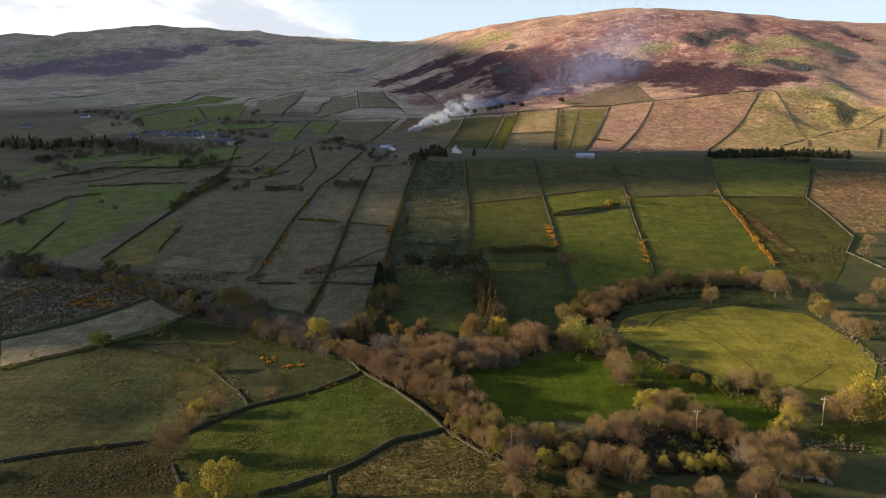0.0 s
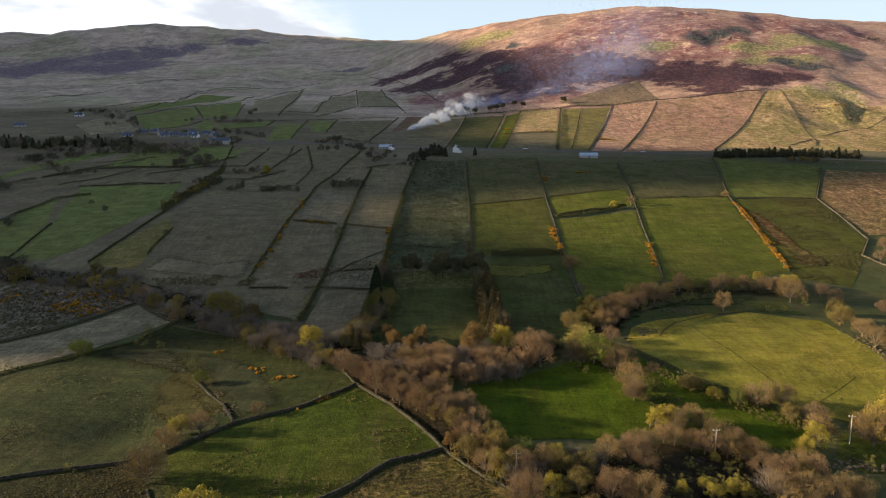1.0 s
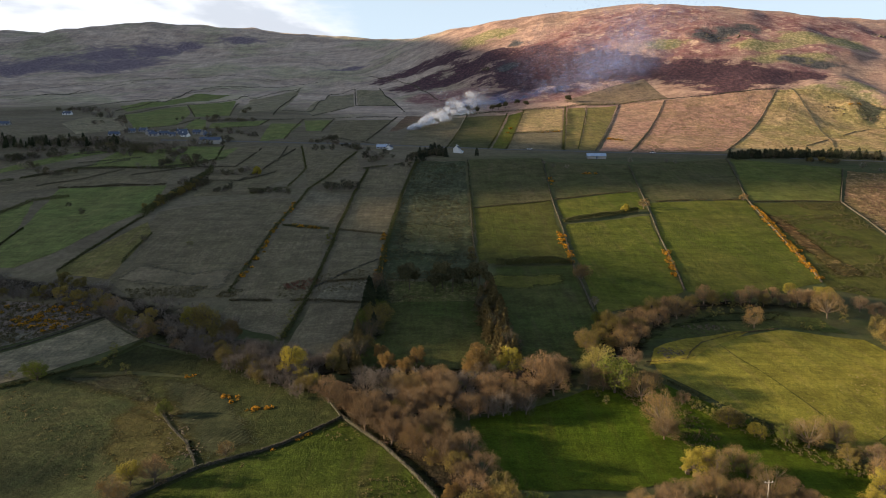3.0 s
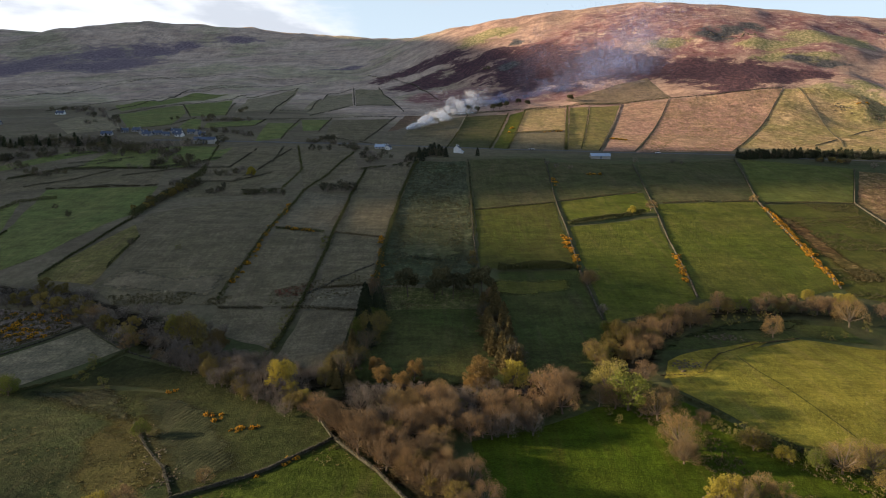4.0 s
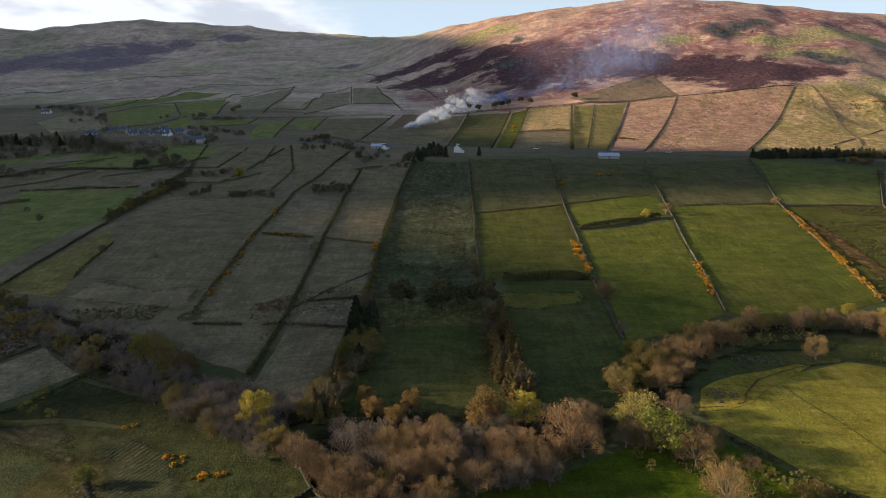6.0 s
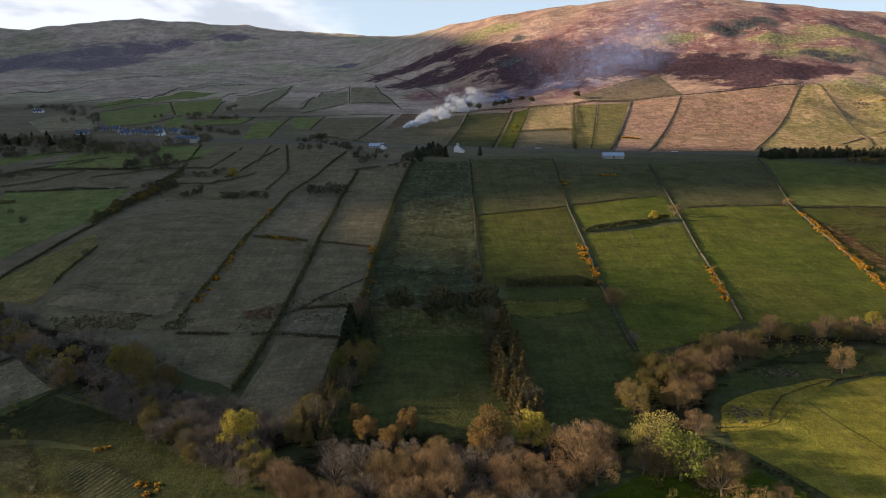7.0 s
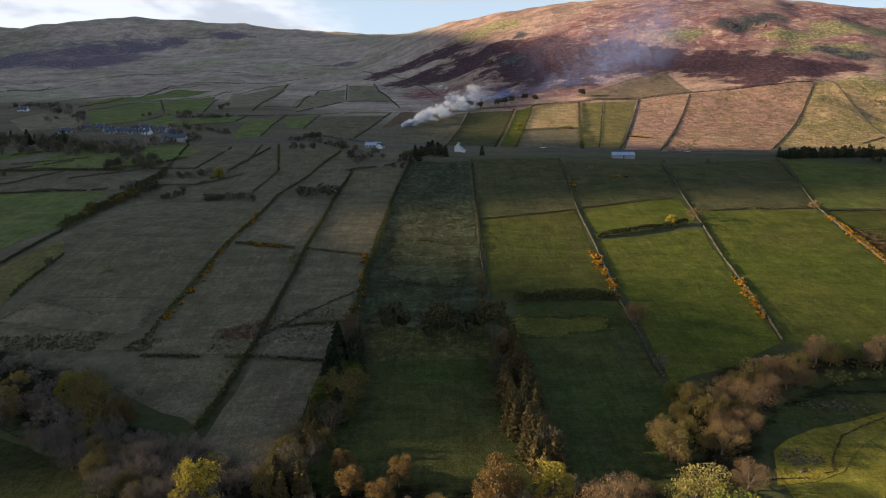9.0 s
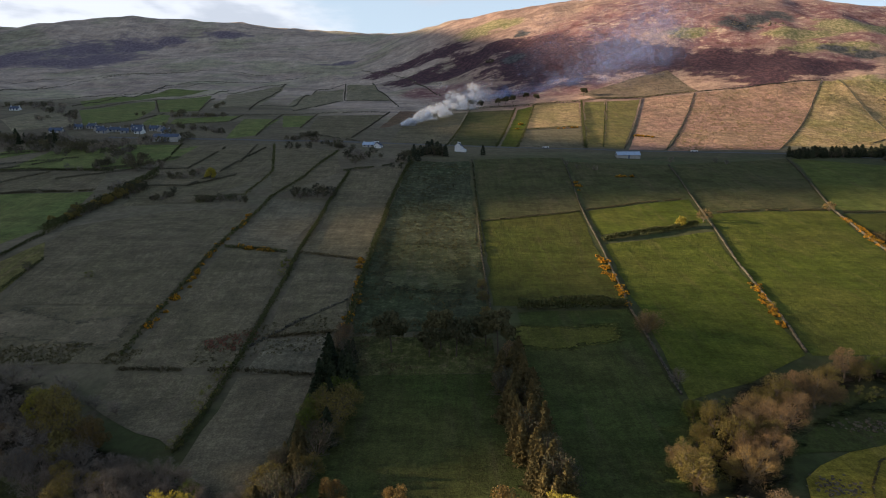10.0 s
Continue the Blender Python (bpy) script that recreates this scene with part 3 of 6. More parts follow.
def build_ground():
    nx, ny = len(GX), len(GY)
    xx, yy = np.meshgrid(GX, GY)
    verts = np.stack([xx.ravel(), yy.ravel(), GZ.ravel()], 1)
    k = (np.arange(ny - 1)[:, None] * nx + np.arange(nx - 1)).ravel()
    faces = np.concatenate([np.stack([k, k + 1, k + nx + 1], 1), np.stack([k, k + nx + 1, k + nx], 1)])
    me = bpy.data.meshes.new("ground")
    me.from_pydata(verts.tolist(), [], faces.tolist())
    me.materials.append(MOOR)
    me.shade_smooth()
    x, y = verts[:, 0], verts[:, 1]

    def lobes(*spots):
        """Highest near the spots (x, y, half width, half depth, turn in degrees)."""
        best = np.full(len(x), -1.0)
        for cx, cy, rx, ry, turn in spots:
            c, s = math.cos(radians(turn)), math.sin(radians(turn))
            u, v = ((x - cx) * c + (y - cy) * s) / rx, (-(x - cx) * s + (y - cy) * c) / ry
            best = np.maximum(best, 1 - 0.5 * np.sqrt(u * u + v * v))
        return best

    zones = {
        "heather": lobes((-56, 1010, 59, 23, 12), (-9, 1005, 44, 23, 0), (12, 922, 54, 18, 8), (-36, 944, 36, 18, 8), (60, 953, 46, 21, 0), (108, 884, 58, 66, 0),
                         (144, 856, 62, 58, 0), (196, 844, 70, 48, 0), (246, 825, 66, 44, 0), (295, 806, 42, 48, 0), (330, 779, 50, 51, 0), (368, 777, 33, 41, 0),
                         (395, 773, 25, 18, 0), (432, 775, 24, 12, 0), (66, 822, 22, 10, 0)),
        "ling": lobes((-799, 1211, 70, 48, 0), (-763, 1247, 66, 36, 0), (-688, 1201, 56, 30, 10), (-664, 1275, 58, 54, 0), (-612, 1225, 66, 76, 0), (-585, 1305, 58, 38, 0),
                      (-525, 1337, 36, 20, 0), (-430, 1366, 48, 14, 0), (-162, 1141, 36, 12, 10)),
        "russet": lobes((60, 790, 70, 26, 0), (125, 775, 60, 20, 0), (10, 835, 60, 36, 0), (200, 925, 75, 42, 0), (253, 953, 95, 60, 0), (319, 914, 78, 55, 0), (204, 912, 56, 30, 0), (385, 890, 78, 58, 0), (497, 931, 86, 59, 0), (582, 941, 60, 54, 0),
                        (327, 855, 65, 20, 0), (428, 829, 50, 19, 0), (419, 787, 47, 20, 0), (138, 936, 40, 22, 0), (333, 979, 84, 20, 0), (483, 841, 35, 16, 0)),
        "moss": lobes((292, 881, 33, 12, 0), (417, 857, 38, 14, 0), (492, 881, 41, 23, 0), (528, 878, 32, 28, 0), (403, 821, 30, 12, 0), (57, 1039, 37, 22, 0),
                      (100, 1027, 23, 12, 0), (411, 726, 29, 18, 0), (437, 710, 33, 20, 0), (450, 819, 33, 12, 0), (363, 705, 17, 12, 0), (469, 741, 23, 17, 0)),
        "crag": lobes((359, 891, 21, 16, 0), (423, 916, 18, 15, 0), (392, 906, 20, 9, 0), (436, 818, 24, 7, 0), (107, 974, 10, 10, 0), (87, 899, 17, 10, 0),
                      (463, 805, 27, 7, 0), (412, 709, 9, 12, 0), (412, 666, 9, 10, 0)),
        "warm": ramp(x + 0.1 * (y - 900), -40, 60),
        "upland": ramp(y + 0.08 * x - 130 * ramp(-x, 60, 200), 600, 740),
        "verdant": np.maximum(ramp(x, -30, 40) * ramp(-y, -560, -480), ramp(-y, -275, -245)),
    }
    for key, values in zones.items():
        me.attributes.new(key, "FLOAT", "POINT").data.foreach_set("value", values.astype(np.float32))
    return tagged(new("ground", me), "rough moorland and valley ground rising to hills", "ground", kind="structure")


build_ground()


def clip_polygon(poly, a, b):
    """The part of a polygon to the left of the line from a to b."""
    out = []
    for (px, py), (qx, qy) in zip(poly, poly[1:] + poly[:1]):
        dp = (b[0] - a[0]) * (py - a[1]) - (b[1] - a[1]) * (px - a[0])
        dq = (b[0] - a[0]) * (qy - a[1]) - (b[1] - a[1]) * (qx - a[0])
        if dp >= 0:
            out.append((px, py))
        if (dp > 0 > dq) or (dp < 0 < dq):
            t = dp / (dp - dq)
            out.append((px + t * (qx - px), py + t * (qy - py)))
    return out


def drape(name, outline, lift, material, ridge=None):
    """A patch of turf or road that lies on the ground sheet inside the outline."""
    from mathutils.geometry import tessellate_polygon
    pts = [Vector((x, y, 0)) for x, y in outline]
    gx, gy = GX, GY
    if ridge:
        gx = np.arange(min(p.x for p in pts), max(p.x for p in pts) + 0.5, 0.33)
        gy = np.arange(min(p.y for p in pts), max(p.y for p in pts) + 0.5, 0.33)
    index, verts, faces = {}, [], []
    for tri in tessellate_polygon([pts]):
        corner = [(pts[i].x, pts[i].y) for i in tri]
        area = (corner[1][0] - corner[0][0]) * (corner[2][1] - corner[0][1]) - (corner[1][1] - corner[0][1]) * (corner[2][0] - corner[0][0])
        if abs(area) < 1e-6:
            continue
        if area < 0:
            corner.reverse()
        lo_x, hi_x = min(c[0] for c in corner), max(c[0] for c in corner)
        lo_y, hi_y = min(c[1] for c in corner), max(c[1] for c in corner)
        i0, i1 = max(np.searchsorted(gx, lo_x) - 1, 0), min(np.searchsorted(gx, hi_x), len(gx) - 1)
        j0, j1 = max(np.searchsorted(gy, lo_y) - 1, 0), min(np.searchsorted(gy, hi_y), len(gy) - 1)
        for j in range(j0, j1):
            for i in range(i0, i1):
                a, b = (float(gx[i]), float(gy[j])), (float(gx[i + 1]), float(gy[j]))
                c, d = (float(gx[i + 1]), float(gy[j + 1])), (float(gx[i]), float(gy[j + 1]))
                for poly in ([a, b, c], [a, c, d]):
                    for k in range(3):
                        poly = clip_polygon(poly, corner[k], corner[(k + 1) % 3])
                        if len(poly) < 3:
                            break
                    if len(poly) < 3:
                        continue
                    face = []
                    for q in poly:
                        key = (round(q[0], 3), round(q[1], 3))
                        if key not in index:
                            index[key] = len(verts)
                            verts.append(key)
                        if index[key] not in face:
                            face.append(index[key])
                    if len(face) > 2:
                        faces.append(face)
    flat_xy = np.array(verts)
    z = ground_z(flat_xy[:, 0], flat_xy[:, 1]) + lift
    if ridge:
        gap, turn, high = ridge
        along = flat_xy[:, 0] * math.cos(radians(turn)) + flat_xy[:, 1] * math.sin(radians(turn))
        along = along + 0.5 * gap * swell(flat_xy[:, 0], flat_xy[:, 1], 9, 8)
        z = z + high * (0.5 + 0.5 * np.sin(2 * np.pi * along / gap)) * (0.55 + 0.45 * swell(flat_xy[:, 0], flat_xy[:, 1], 7, 5)) * ramp(edge_distance(flat_xy, outline), 0.2, 5.0)
    return solid(name, np.column_stack([flat_xy, z]), faces, material, smooth=True)


def edge_distance(at, corners):
    """How far each of the places lies from the outline."""
    best = np.full(len(at), 1e9)
    for (ax, ay), (bx, by) in zip(corners, [*corners[1:], corners[0]]):
        d = np.array([bx - ax, by - ay], float)
        t = np.clip(((at - (ax, ay)) @ d) / (d @ d), 0, 1)
        best = np.minimum(best, np.linalg.norm(at - (ax, ay) - t[:, None] * d, axis=1))
    return best


def uneven(corners, every=7.0, by=0.55):
    """An outline with small wanderings between its corners."""
    out = []
    for (ax, ay), (bx, by2) in zip(corners, corners[1:] + corners[:1]):
        n = max(1, int(math.hypot(bx - ax, by2 - ay) / every))
        for k in range(n):
            t = k / n
            j = by if k else 0
            out.append((ax + t * (bx - ax) + random.uniform(-j, j), ay + t * (by2 - ay) + random.uniform(-j, j)))
    return out


def field(kind, *corners):
    material, label = TURF[kind]
    ridge = BEDS.get(kind)
    patch = kind in ("rushes", "woodfloor", "palepatch", "greypatch", "darkpatch", "warmpatch", "brownpatch", "ridged", "oldbeds")
    ob = drape("field", uneven(list(corners), 3 if patch else 7, 0.9 if patch else 0.6), 0.15 + random.uniform(0, 0.02) if kind == "woodfloor" else 0.2 + random.uniform(0, 0.02) if patch or kind == "lip" else 0.1 if kind == "sward" else 0.12 + random.uniform(0, 0.015), material, ridge)
    if patch:
        best = edge_distance(np.array([v.co[:2] for v in ob.data.vertices]), corners)
        ob.data.attributes.new("cover", "FLOAT", "POINT").data.foreach_set("value", np.clip(best / min(13.0, 0.75 * best.max()), 0, 1).astype(np.float32))
    return tagged(ob, label, "field", "fields of the valley", "structure")


def ribbon(points, width):
    """The outline of a band along the points."""
    left, right_side = [], []
    for k, (x, y) in enumerate(points):
        ax, ay = points[max(k - 1, 0)]
        bx, by = points[min(k + 1, len(points) - 1)]
        d = math.hypot(bx - ax, by - ay)
        nx, ny = -(by - ay) / d * width / 2, (bx - ax) / d * width / 2
        left.append((x + nx, y + ny))
        right_side.append((x - nx, y - ny))
    return left + right_side[::-1]


def along(points, gap):
    """Places every gap metres along a line, with the direction there."""
    out = []
    for (ax, ay), (bx, by) in zip(points, points[1:]):
        d = math.hypot(bx - ax, by - ay)
        n = max(1, int(round(d / gap)))
        out += [(ax + (bx - ax) * k / n, ay + (by - ay) * k / n, (bx - ax) / d, (by - ay) / d) for k in range(n)]
    return out


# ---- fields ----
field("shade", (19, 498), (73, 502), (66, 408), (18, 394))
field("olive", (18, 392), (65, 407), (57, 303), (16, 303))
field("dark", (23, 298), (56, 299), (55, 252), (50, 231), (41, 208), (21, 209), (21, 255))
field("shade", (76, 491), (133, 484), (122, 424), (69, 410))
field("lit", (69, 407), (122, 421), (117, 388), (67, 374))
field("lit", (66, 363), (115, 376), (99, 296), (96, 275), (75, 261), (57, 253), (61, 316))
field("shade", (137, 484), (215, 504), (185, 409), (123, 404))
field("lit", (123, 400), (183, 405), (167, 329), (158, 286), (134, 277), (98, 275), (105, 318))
field("lush", (218, 504), (284, 475), (241, 407), (186, 407))
field("olive", (185, 401), (239, 404), (223, 331), (204, 305), (178, 272), (158, 280), (167, 320))
field("rushes", (182, 389), (191, 370), (184, 321), (185, 292), (167, 289), (171, 325))
field("rushy", (284, 468), (378, 448), (288, 338), (230, 339), (243, 406))
field("strip", (-19, 496), (16, 494), (14, 308), (14, 285), (-25, 287), (-27, 325), (-25, 412))
field("scrub", (-26, 285), (14, 282), (15, 265), (-23, 265))
field("dark", (-23, 266), (16, 265), (17, 240), (18, 214), (-27, 215), (-26, 234))
field("dull", (-54, 416), (-27, 412), (-29, 342), (-51, 346))
field("dull", (-52, 344), (-29, 340), (-29, 288), (-49, 286))
field("pale", (-49, 285), (-29, 286), (-31, 267), (-50, 268))
field("dull", (-51, 267), (-32, 266), (-32, 235), (-33, 215), (-52, 232))
field("pale", (-85, 424), (-58, 418), (-58, 351), (-82, 356))
field("dull", (-82, 348), (-58, 347), (-53, 271), (-84, 274))
field("dull", (-84, 272), (-55, 268), (-55, 239), (-84, 259))
field("dull", (-159, 377), (-128, 403), (-90, 408), (-87, 370), (-88, 306), (-139, 308), (-148, 336))
field("dull", (-139, 307), (-88, 305), (-87, 276), (-127, 278), (-143, 293))
field("emerald", (-251, 436), (-181, 437), (-167, 382), (-183, 326), (-194, 308), (-213, 309), (-224, 358))
field("emerald", (-263, 361), (-252, 411), (-226, 358), (-214, 309), (-225, 307))
field("yellow", (-156, 357), (-146, 340), (-144, 294), (-171, 301), (-171, 308))
field("dull", (-304, 455), (-269, 484), (-195, 478), (-182, 440), (-252, 439), (-292, 424))
field("emerald", (-266, 544), (-222, 559), (-187, 561), (-183, 485), (-263, 490))
field("dull", (-187, 561), (-122, 559), (-97, 470), (-121, 416), (-154, 412), (-163, 462))
field("dull", (-120, 559), (-70, 529), (-58, 468), (-86, 429), (-99, 470))
field("dull", (-55, 468), (-24, 485), (-26, 416), (-54, 421))
field("emerald", (-335, 464), (-325, 496), (-294, 541), (-269, 540), (-297, 503), (-319, 479), (-327, 452))
field("hay", (90, 730), (131, 720), (114, 628), (68, 618))
field("dull", (66, 608), (112, 619), (96, 541), (49, 541))
field("lit", (71, 708), (87, 722), (52, 547), (40, 546))
field("shade", (24, 704), (68, 709), (38, 546), (5, 554))
field("yellow", (136, 718), (155, 715), (112, 549), (101, 547))
field("yellow", (157, 715), (190, 721), (125, 546), (112, 546))
field("straw", (196, 725), (243, 724), (152, 541), (127, 540))
field("straw", (246, 726), (370, 732), (230, 540), (152, 535))
field("knolls", (373, 733), (429, 724), (468, 694), (550, 682), (415, 525), (359, 541), (241, 554))
field("tanmoor", (137, 749), (200, 785), (243, 797), (251, 735), (154, 723))
field("dull", (-31, 683), (22, 705), (3, 554), (-38, 558))
field("earth", (-41, 714), (-20, 716), (-25, 683), (-44, 633), (-52, 626))
field("emerald", (-355, 725), (-317, 804), (-282, 728), (-266, 652), (-295, 626))
field("emerald", (-320, 815), (-274, 859), (-235, 719), (-270, 708))
field("emerald", (-250, 630), (-262, 693), (-247, 682), (-228, 628))
field("emerald", (-233, 660), (-181, 683), (-183, 644), (-226, 631))
field("emerald", (-174, 662), (-143, 663), (-143, 592), (-162, 580))
field("emerald", (-146, 685), (-116, 688), (-116, 626), (-130, 622))
field("dull", (-113, 683), (-54, 688), (-68, 577), (-105, 591))
field("bent", (-231, 735), (-258, 866), (-218, 985), (-187, 759))
field("bent", (-163, 766), (-166, 937), (-132, 946), (-109, 796), (-145, 724))
field("bent", (-129, 959), (-92, 953), (-57, 787), (-105, 794))
field("bent", (-376, 646), (-384, 703), (-347, 705), (-299, 620), (-336, 601))
field("emerald", (-201, 524), (-173, 558), (-170, 508), (-193, 499))
field("emerald", (-397, 799), (-358, 936), (-303, 928), (-315, 902), (-366, 754))
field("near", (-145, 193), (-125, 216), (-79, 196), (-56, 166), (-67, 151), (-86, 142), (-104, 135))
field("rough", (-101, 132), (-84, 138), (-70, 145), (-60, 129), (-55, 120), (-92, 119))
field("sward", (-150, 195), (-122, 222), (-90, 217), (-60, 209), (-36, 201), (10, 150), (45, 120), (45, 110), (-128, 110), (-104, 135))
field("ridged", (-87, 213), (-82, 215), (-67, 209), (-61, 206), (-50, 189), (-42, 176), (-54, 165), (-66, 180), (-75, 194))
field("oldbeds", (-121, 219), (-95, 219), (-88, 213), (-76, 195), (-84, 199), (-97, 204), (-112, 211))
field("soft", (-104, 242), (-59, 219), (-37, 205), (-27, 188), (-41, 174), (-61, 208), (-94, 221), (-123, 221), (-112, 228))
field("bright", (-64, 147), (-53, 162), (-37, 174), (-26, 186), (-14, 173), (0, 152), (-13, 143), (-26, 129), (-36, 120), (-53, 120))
field("bent", (-169, 227), (-147, 245), (-128, 263), (-107, 246), (-127, 221), (-149, 199))
field("moor", (-210, 285), (-141, 273), (-130, 266), (-150, 249), (-173, 233))
field("tussock", (-23, 127), (-11, 141), (0, 148), (9, 137), (22, 127), (31, 122), (-22, 119))
field("bright", (-33, 120), (-26, 126), (-23, 119))
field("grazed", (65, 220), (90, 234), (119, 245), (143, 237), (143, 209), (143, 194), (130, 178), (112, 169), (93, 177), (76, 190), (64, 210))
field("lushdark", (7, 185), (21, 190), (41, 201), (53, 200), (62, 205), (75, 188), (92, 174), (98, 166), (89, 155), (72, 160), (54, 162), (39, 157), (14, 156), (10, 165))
field("dark", (68, 233), (96, 258), (139, 256), (141, 242), (121, 247), (91, 237))
field("lit", (105, 165), (126, 160), (119, 150), (100, 148), (96, 153))
field("dark", (43, 127), (78, 133), (84, 127), (42, 123))
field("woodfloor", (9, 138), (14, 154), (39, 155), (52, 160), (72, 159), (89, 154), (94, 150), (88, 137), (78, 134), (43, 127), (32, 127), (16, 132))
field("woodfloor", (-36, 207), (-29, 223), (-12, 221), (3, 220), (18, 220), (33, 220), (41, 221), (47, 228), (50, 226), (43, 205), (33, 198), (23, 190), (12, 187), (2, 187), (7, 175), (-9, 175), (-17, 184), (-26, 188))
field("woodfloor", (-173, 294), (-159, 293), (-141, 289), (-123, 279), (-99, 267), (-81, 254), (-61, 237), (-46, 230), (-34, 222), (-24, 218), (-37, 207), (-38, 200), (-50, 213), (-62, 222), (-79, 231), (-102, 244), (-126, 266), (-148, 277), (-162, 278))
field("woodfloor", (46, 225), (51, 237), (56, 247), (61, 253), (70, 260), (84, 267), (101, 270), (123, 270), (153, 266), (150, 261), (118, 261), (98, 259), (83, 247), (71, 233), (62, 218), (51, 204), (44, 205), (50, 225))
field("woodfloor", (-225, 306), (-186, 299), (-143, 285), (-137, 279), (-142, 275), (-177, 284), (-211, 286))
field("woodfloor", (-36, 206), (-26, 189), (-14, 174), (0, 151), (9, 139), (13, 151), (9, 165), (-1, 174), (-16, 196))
field("palepatch", (-149, 292), (-141, 296), (-139, 304), (-132, 309), (-120, 304), (-109, 300), (-99, 301), (-90, 303), (-89, 291), (-90, 283), (-94, 280), (-114, 286), (-129, 288))
field("warmpatch", (17, 290), (34, 290), (53, 292), (52, 280), (36, 274), (25, 274), (17, 273))
# shadow of the wood, laid on the pasture as a dark sheet
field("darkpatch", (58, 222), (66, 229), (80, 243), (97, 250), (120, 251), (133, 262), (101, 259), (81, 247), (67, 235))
field("brownpatch", (-89, 188), (-87, 201), (-76, 193), (-63, 177), (-61, 165), (-71, 163), (-80, 171))
field("brownpatch", (-90, 203), (-72, 203), (-60, 186), (-58, 172), (-62, 162), (-74, 176))
field("greypatch", (-24, 366), (13, 362), (13, 306), (-26, 310))
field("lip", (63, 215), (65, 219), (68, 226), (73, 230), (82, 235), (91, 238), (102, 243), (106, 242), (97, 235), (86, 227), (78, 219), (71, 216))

ROAD = [(-250, 582), (-145, 577), (-92, 570), (-39, 560), (30, 548), (96, 540), (152, 533), (229, 521), (313, 500), (420, 478), (560, 455)]
tagged(drape("road", ribbon(ROAD, 4.2), 0.2, TARMAC), "narrow grey tarmac hill road", "road", kind="structure")
STREAM = [(58, 153), (66, 147), (73, 140), (82, 136), (90, 133)]
tagged(drape("stream", ribbon(STREAM, 2.6), 0.22, WATER), "dark peaty stream between the trees", "stream", kind="structure")


# ---- walls, hedges, gorse ----
CUBE = np.array([(x, y, z) for x in (-1, 1) for y in (-1, 1) for z in (-1, 1)], float)
CUBE_FACES = [(0, 1, 3, 2), (4, 6, 7, 5), (0, 4, 5, 1), (2, 3, 7, 6), (0, 2, 6, 4), (1, 5, 7, 3)]


def stone_wall(points, high, kept=1.0):
    """A dry stone wall: courses of rough single stones, with gaps where it has tumbled."""
    far = points[0][1] > 260
    size = 0.7 if far else 0.45
    high *= 0.68
    courses = max(2, int(round(high / (size * 0.62))))
    verts, faces = [], []
    for x, y, dx, dy in along(points, size):
        tumble = 0.5 + 0.5 * float(swell(np.array([x]), np.array([y]), 9, 6)[0])
        if tumble > kept + 0.25:
            continue
        base = level(x, y)
        top = courses if tumble < kept else 1
        for c in range(top):
            for side in ((-1, 1) if not far else (0,)):
                if c == courses - 1 and random.random() < 0.25:
                    continue
                s = np.array([size * random.uniform(0.4, 0.62), (0.17 if not far else 0.24) * random.uniform(0.8, 1.2), size * 0.34 * random.uniform(0.8, 1.25)])
                p = CUBE * s * np.random.uniform(0.72, 1.0, CUBE.shape)
                off = side * 0.12 + random.uniform(-0.06, 0.06)
                px, py = p[:, 0] * dx - (p[:, 1] + off) * dy, p[:, 0] * dy + (p[:, 1] + off) * dx
                k = len(verts)
                verts += list(zip(x + px, y + py, base + 0.05 + (c + 0.5) * size * 0.6 + p[:, 2]))
                faces += [tuple(k + i for i in f) for f in CUBE_FACES]
    ob = solid("dry_stone_wall", verts, faces, STONE if far else SHADED_MOSSY_STONE)
    state = "half tumbled old dry stone wall across the pasture" if kept < 1 else "grey dry stone wall between the fields"
    return tagged(ob, state, "stone wall", "field walls")


def leaf_quads(rng, centres, size, up=0.0):
    """Small leaf-like faces round the centres: vertices and faces."""
    n = len(centres)
    u = rng.normal(size=(n, 3))
    u /= np.linalg.norm(u, axis=1)[:, None]
    v = np.cross(u, rng.normal(size=(n, 3)))
    v /= np.linalg.norm(v, axis=1)[:, None]
    s = size * rng.uniform(0.6, 1.3, (n, 1))
    u, v = u * s, v * s * 0.62
    u[:, 2] += up
    verts = np.stack([centres - u, centres - v, centres + u, centres + v], 1).reshape(-1, 3)
    return verts, np.arange(4 * n).reshape(-1, 4)


HEDGE_WORDS = {"hedge": "thin hawthorn hedge along a field edge", "bank": "low grassy field bank with dry stalks", "dark": "dark straggling hedge on the upland"}


def hedge(points, high, wide, dense, kind="hedge"):
    rng = np.random.default_rng(int(abs(points[0][0]) * 7 + points[0][1]))
    far = points[0][1] > 500
    centres = []
    for x, y, dx, dy in along(points, 0.9 if not far else 1.8):
        lump = 0.55 + 0.6 * float(swell(np.array([x]), np.array([y]), 6, 7)[0]) * 0.8
        if lump < 0.5 - 0.5 * dense:
            continue
        n = int((26 if not far else 16) * dense * high ** 0.5) + 3
        t = rng.uniform(-0.7, 0.7, n) * (1 if not far else 1.6)
        h = high * (0.6 + 0.6 * lump) * rng.uniform(0.02, 1, n) ** 0.7
        o = rng.normal(0, 0.28, n) * wide * (1.15 - 0.5 * h / (high * 1.3))
        px, py = x + t * dx - o * dy, y + t * dy + o * dx
        centres.append(np.column_stack([px, py, ground_z(px, py) + h]))
    if not centres:
        return None
    verts, faces = leaf_quads(rng, np.concatenate(centres), 0.34 if not far else 0.45)
    ob = solid("hedge", verts, faces, LEAF["bank" if kind == "bank" else "brush" if kind == "dark" else "hedge"])
    return tagged(ob, HEDGE_WORDS[kind], "hedge", "hedges between the fields")


GORSE = []


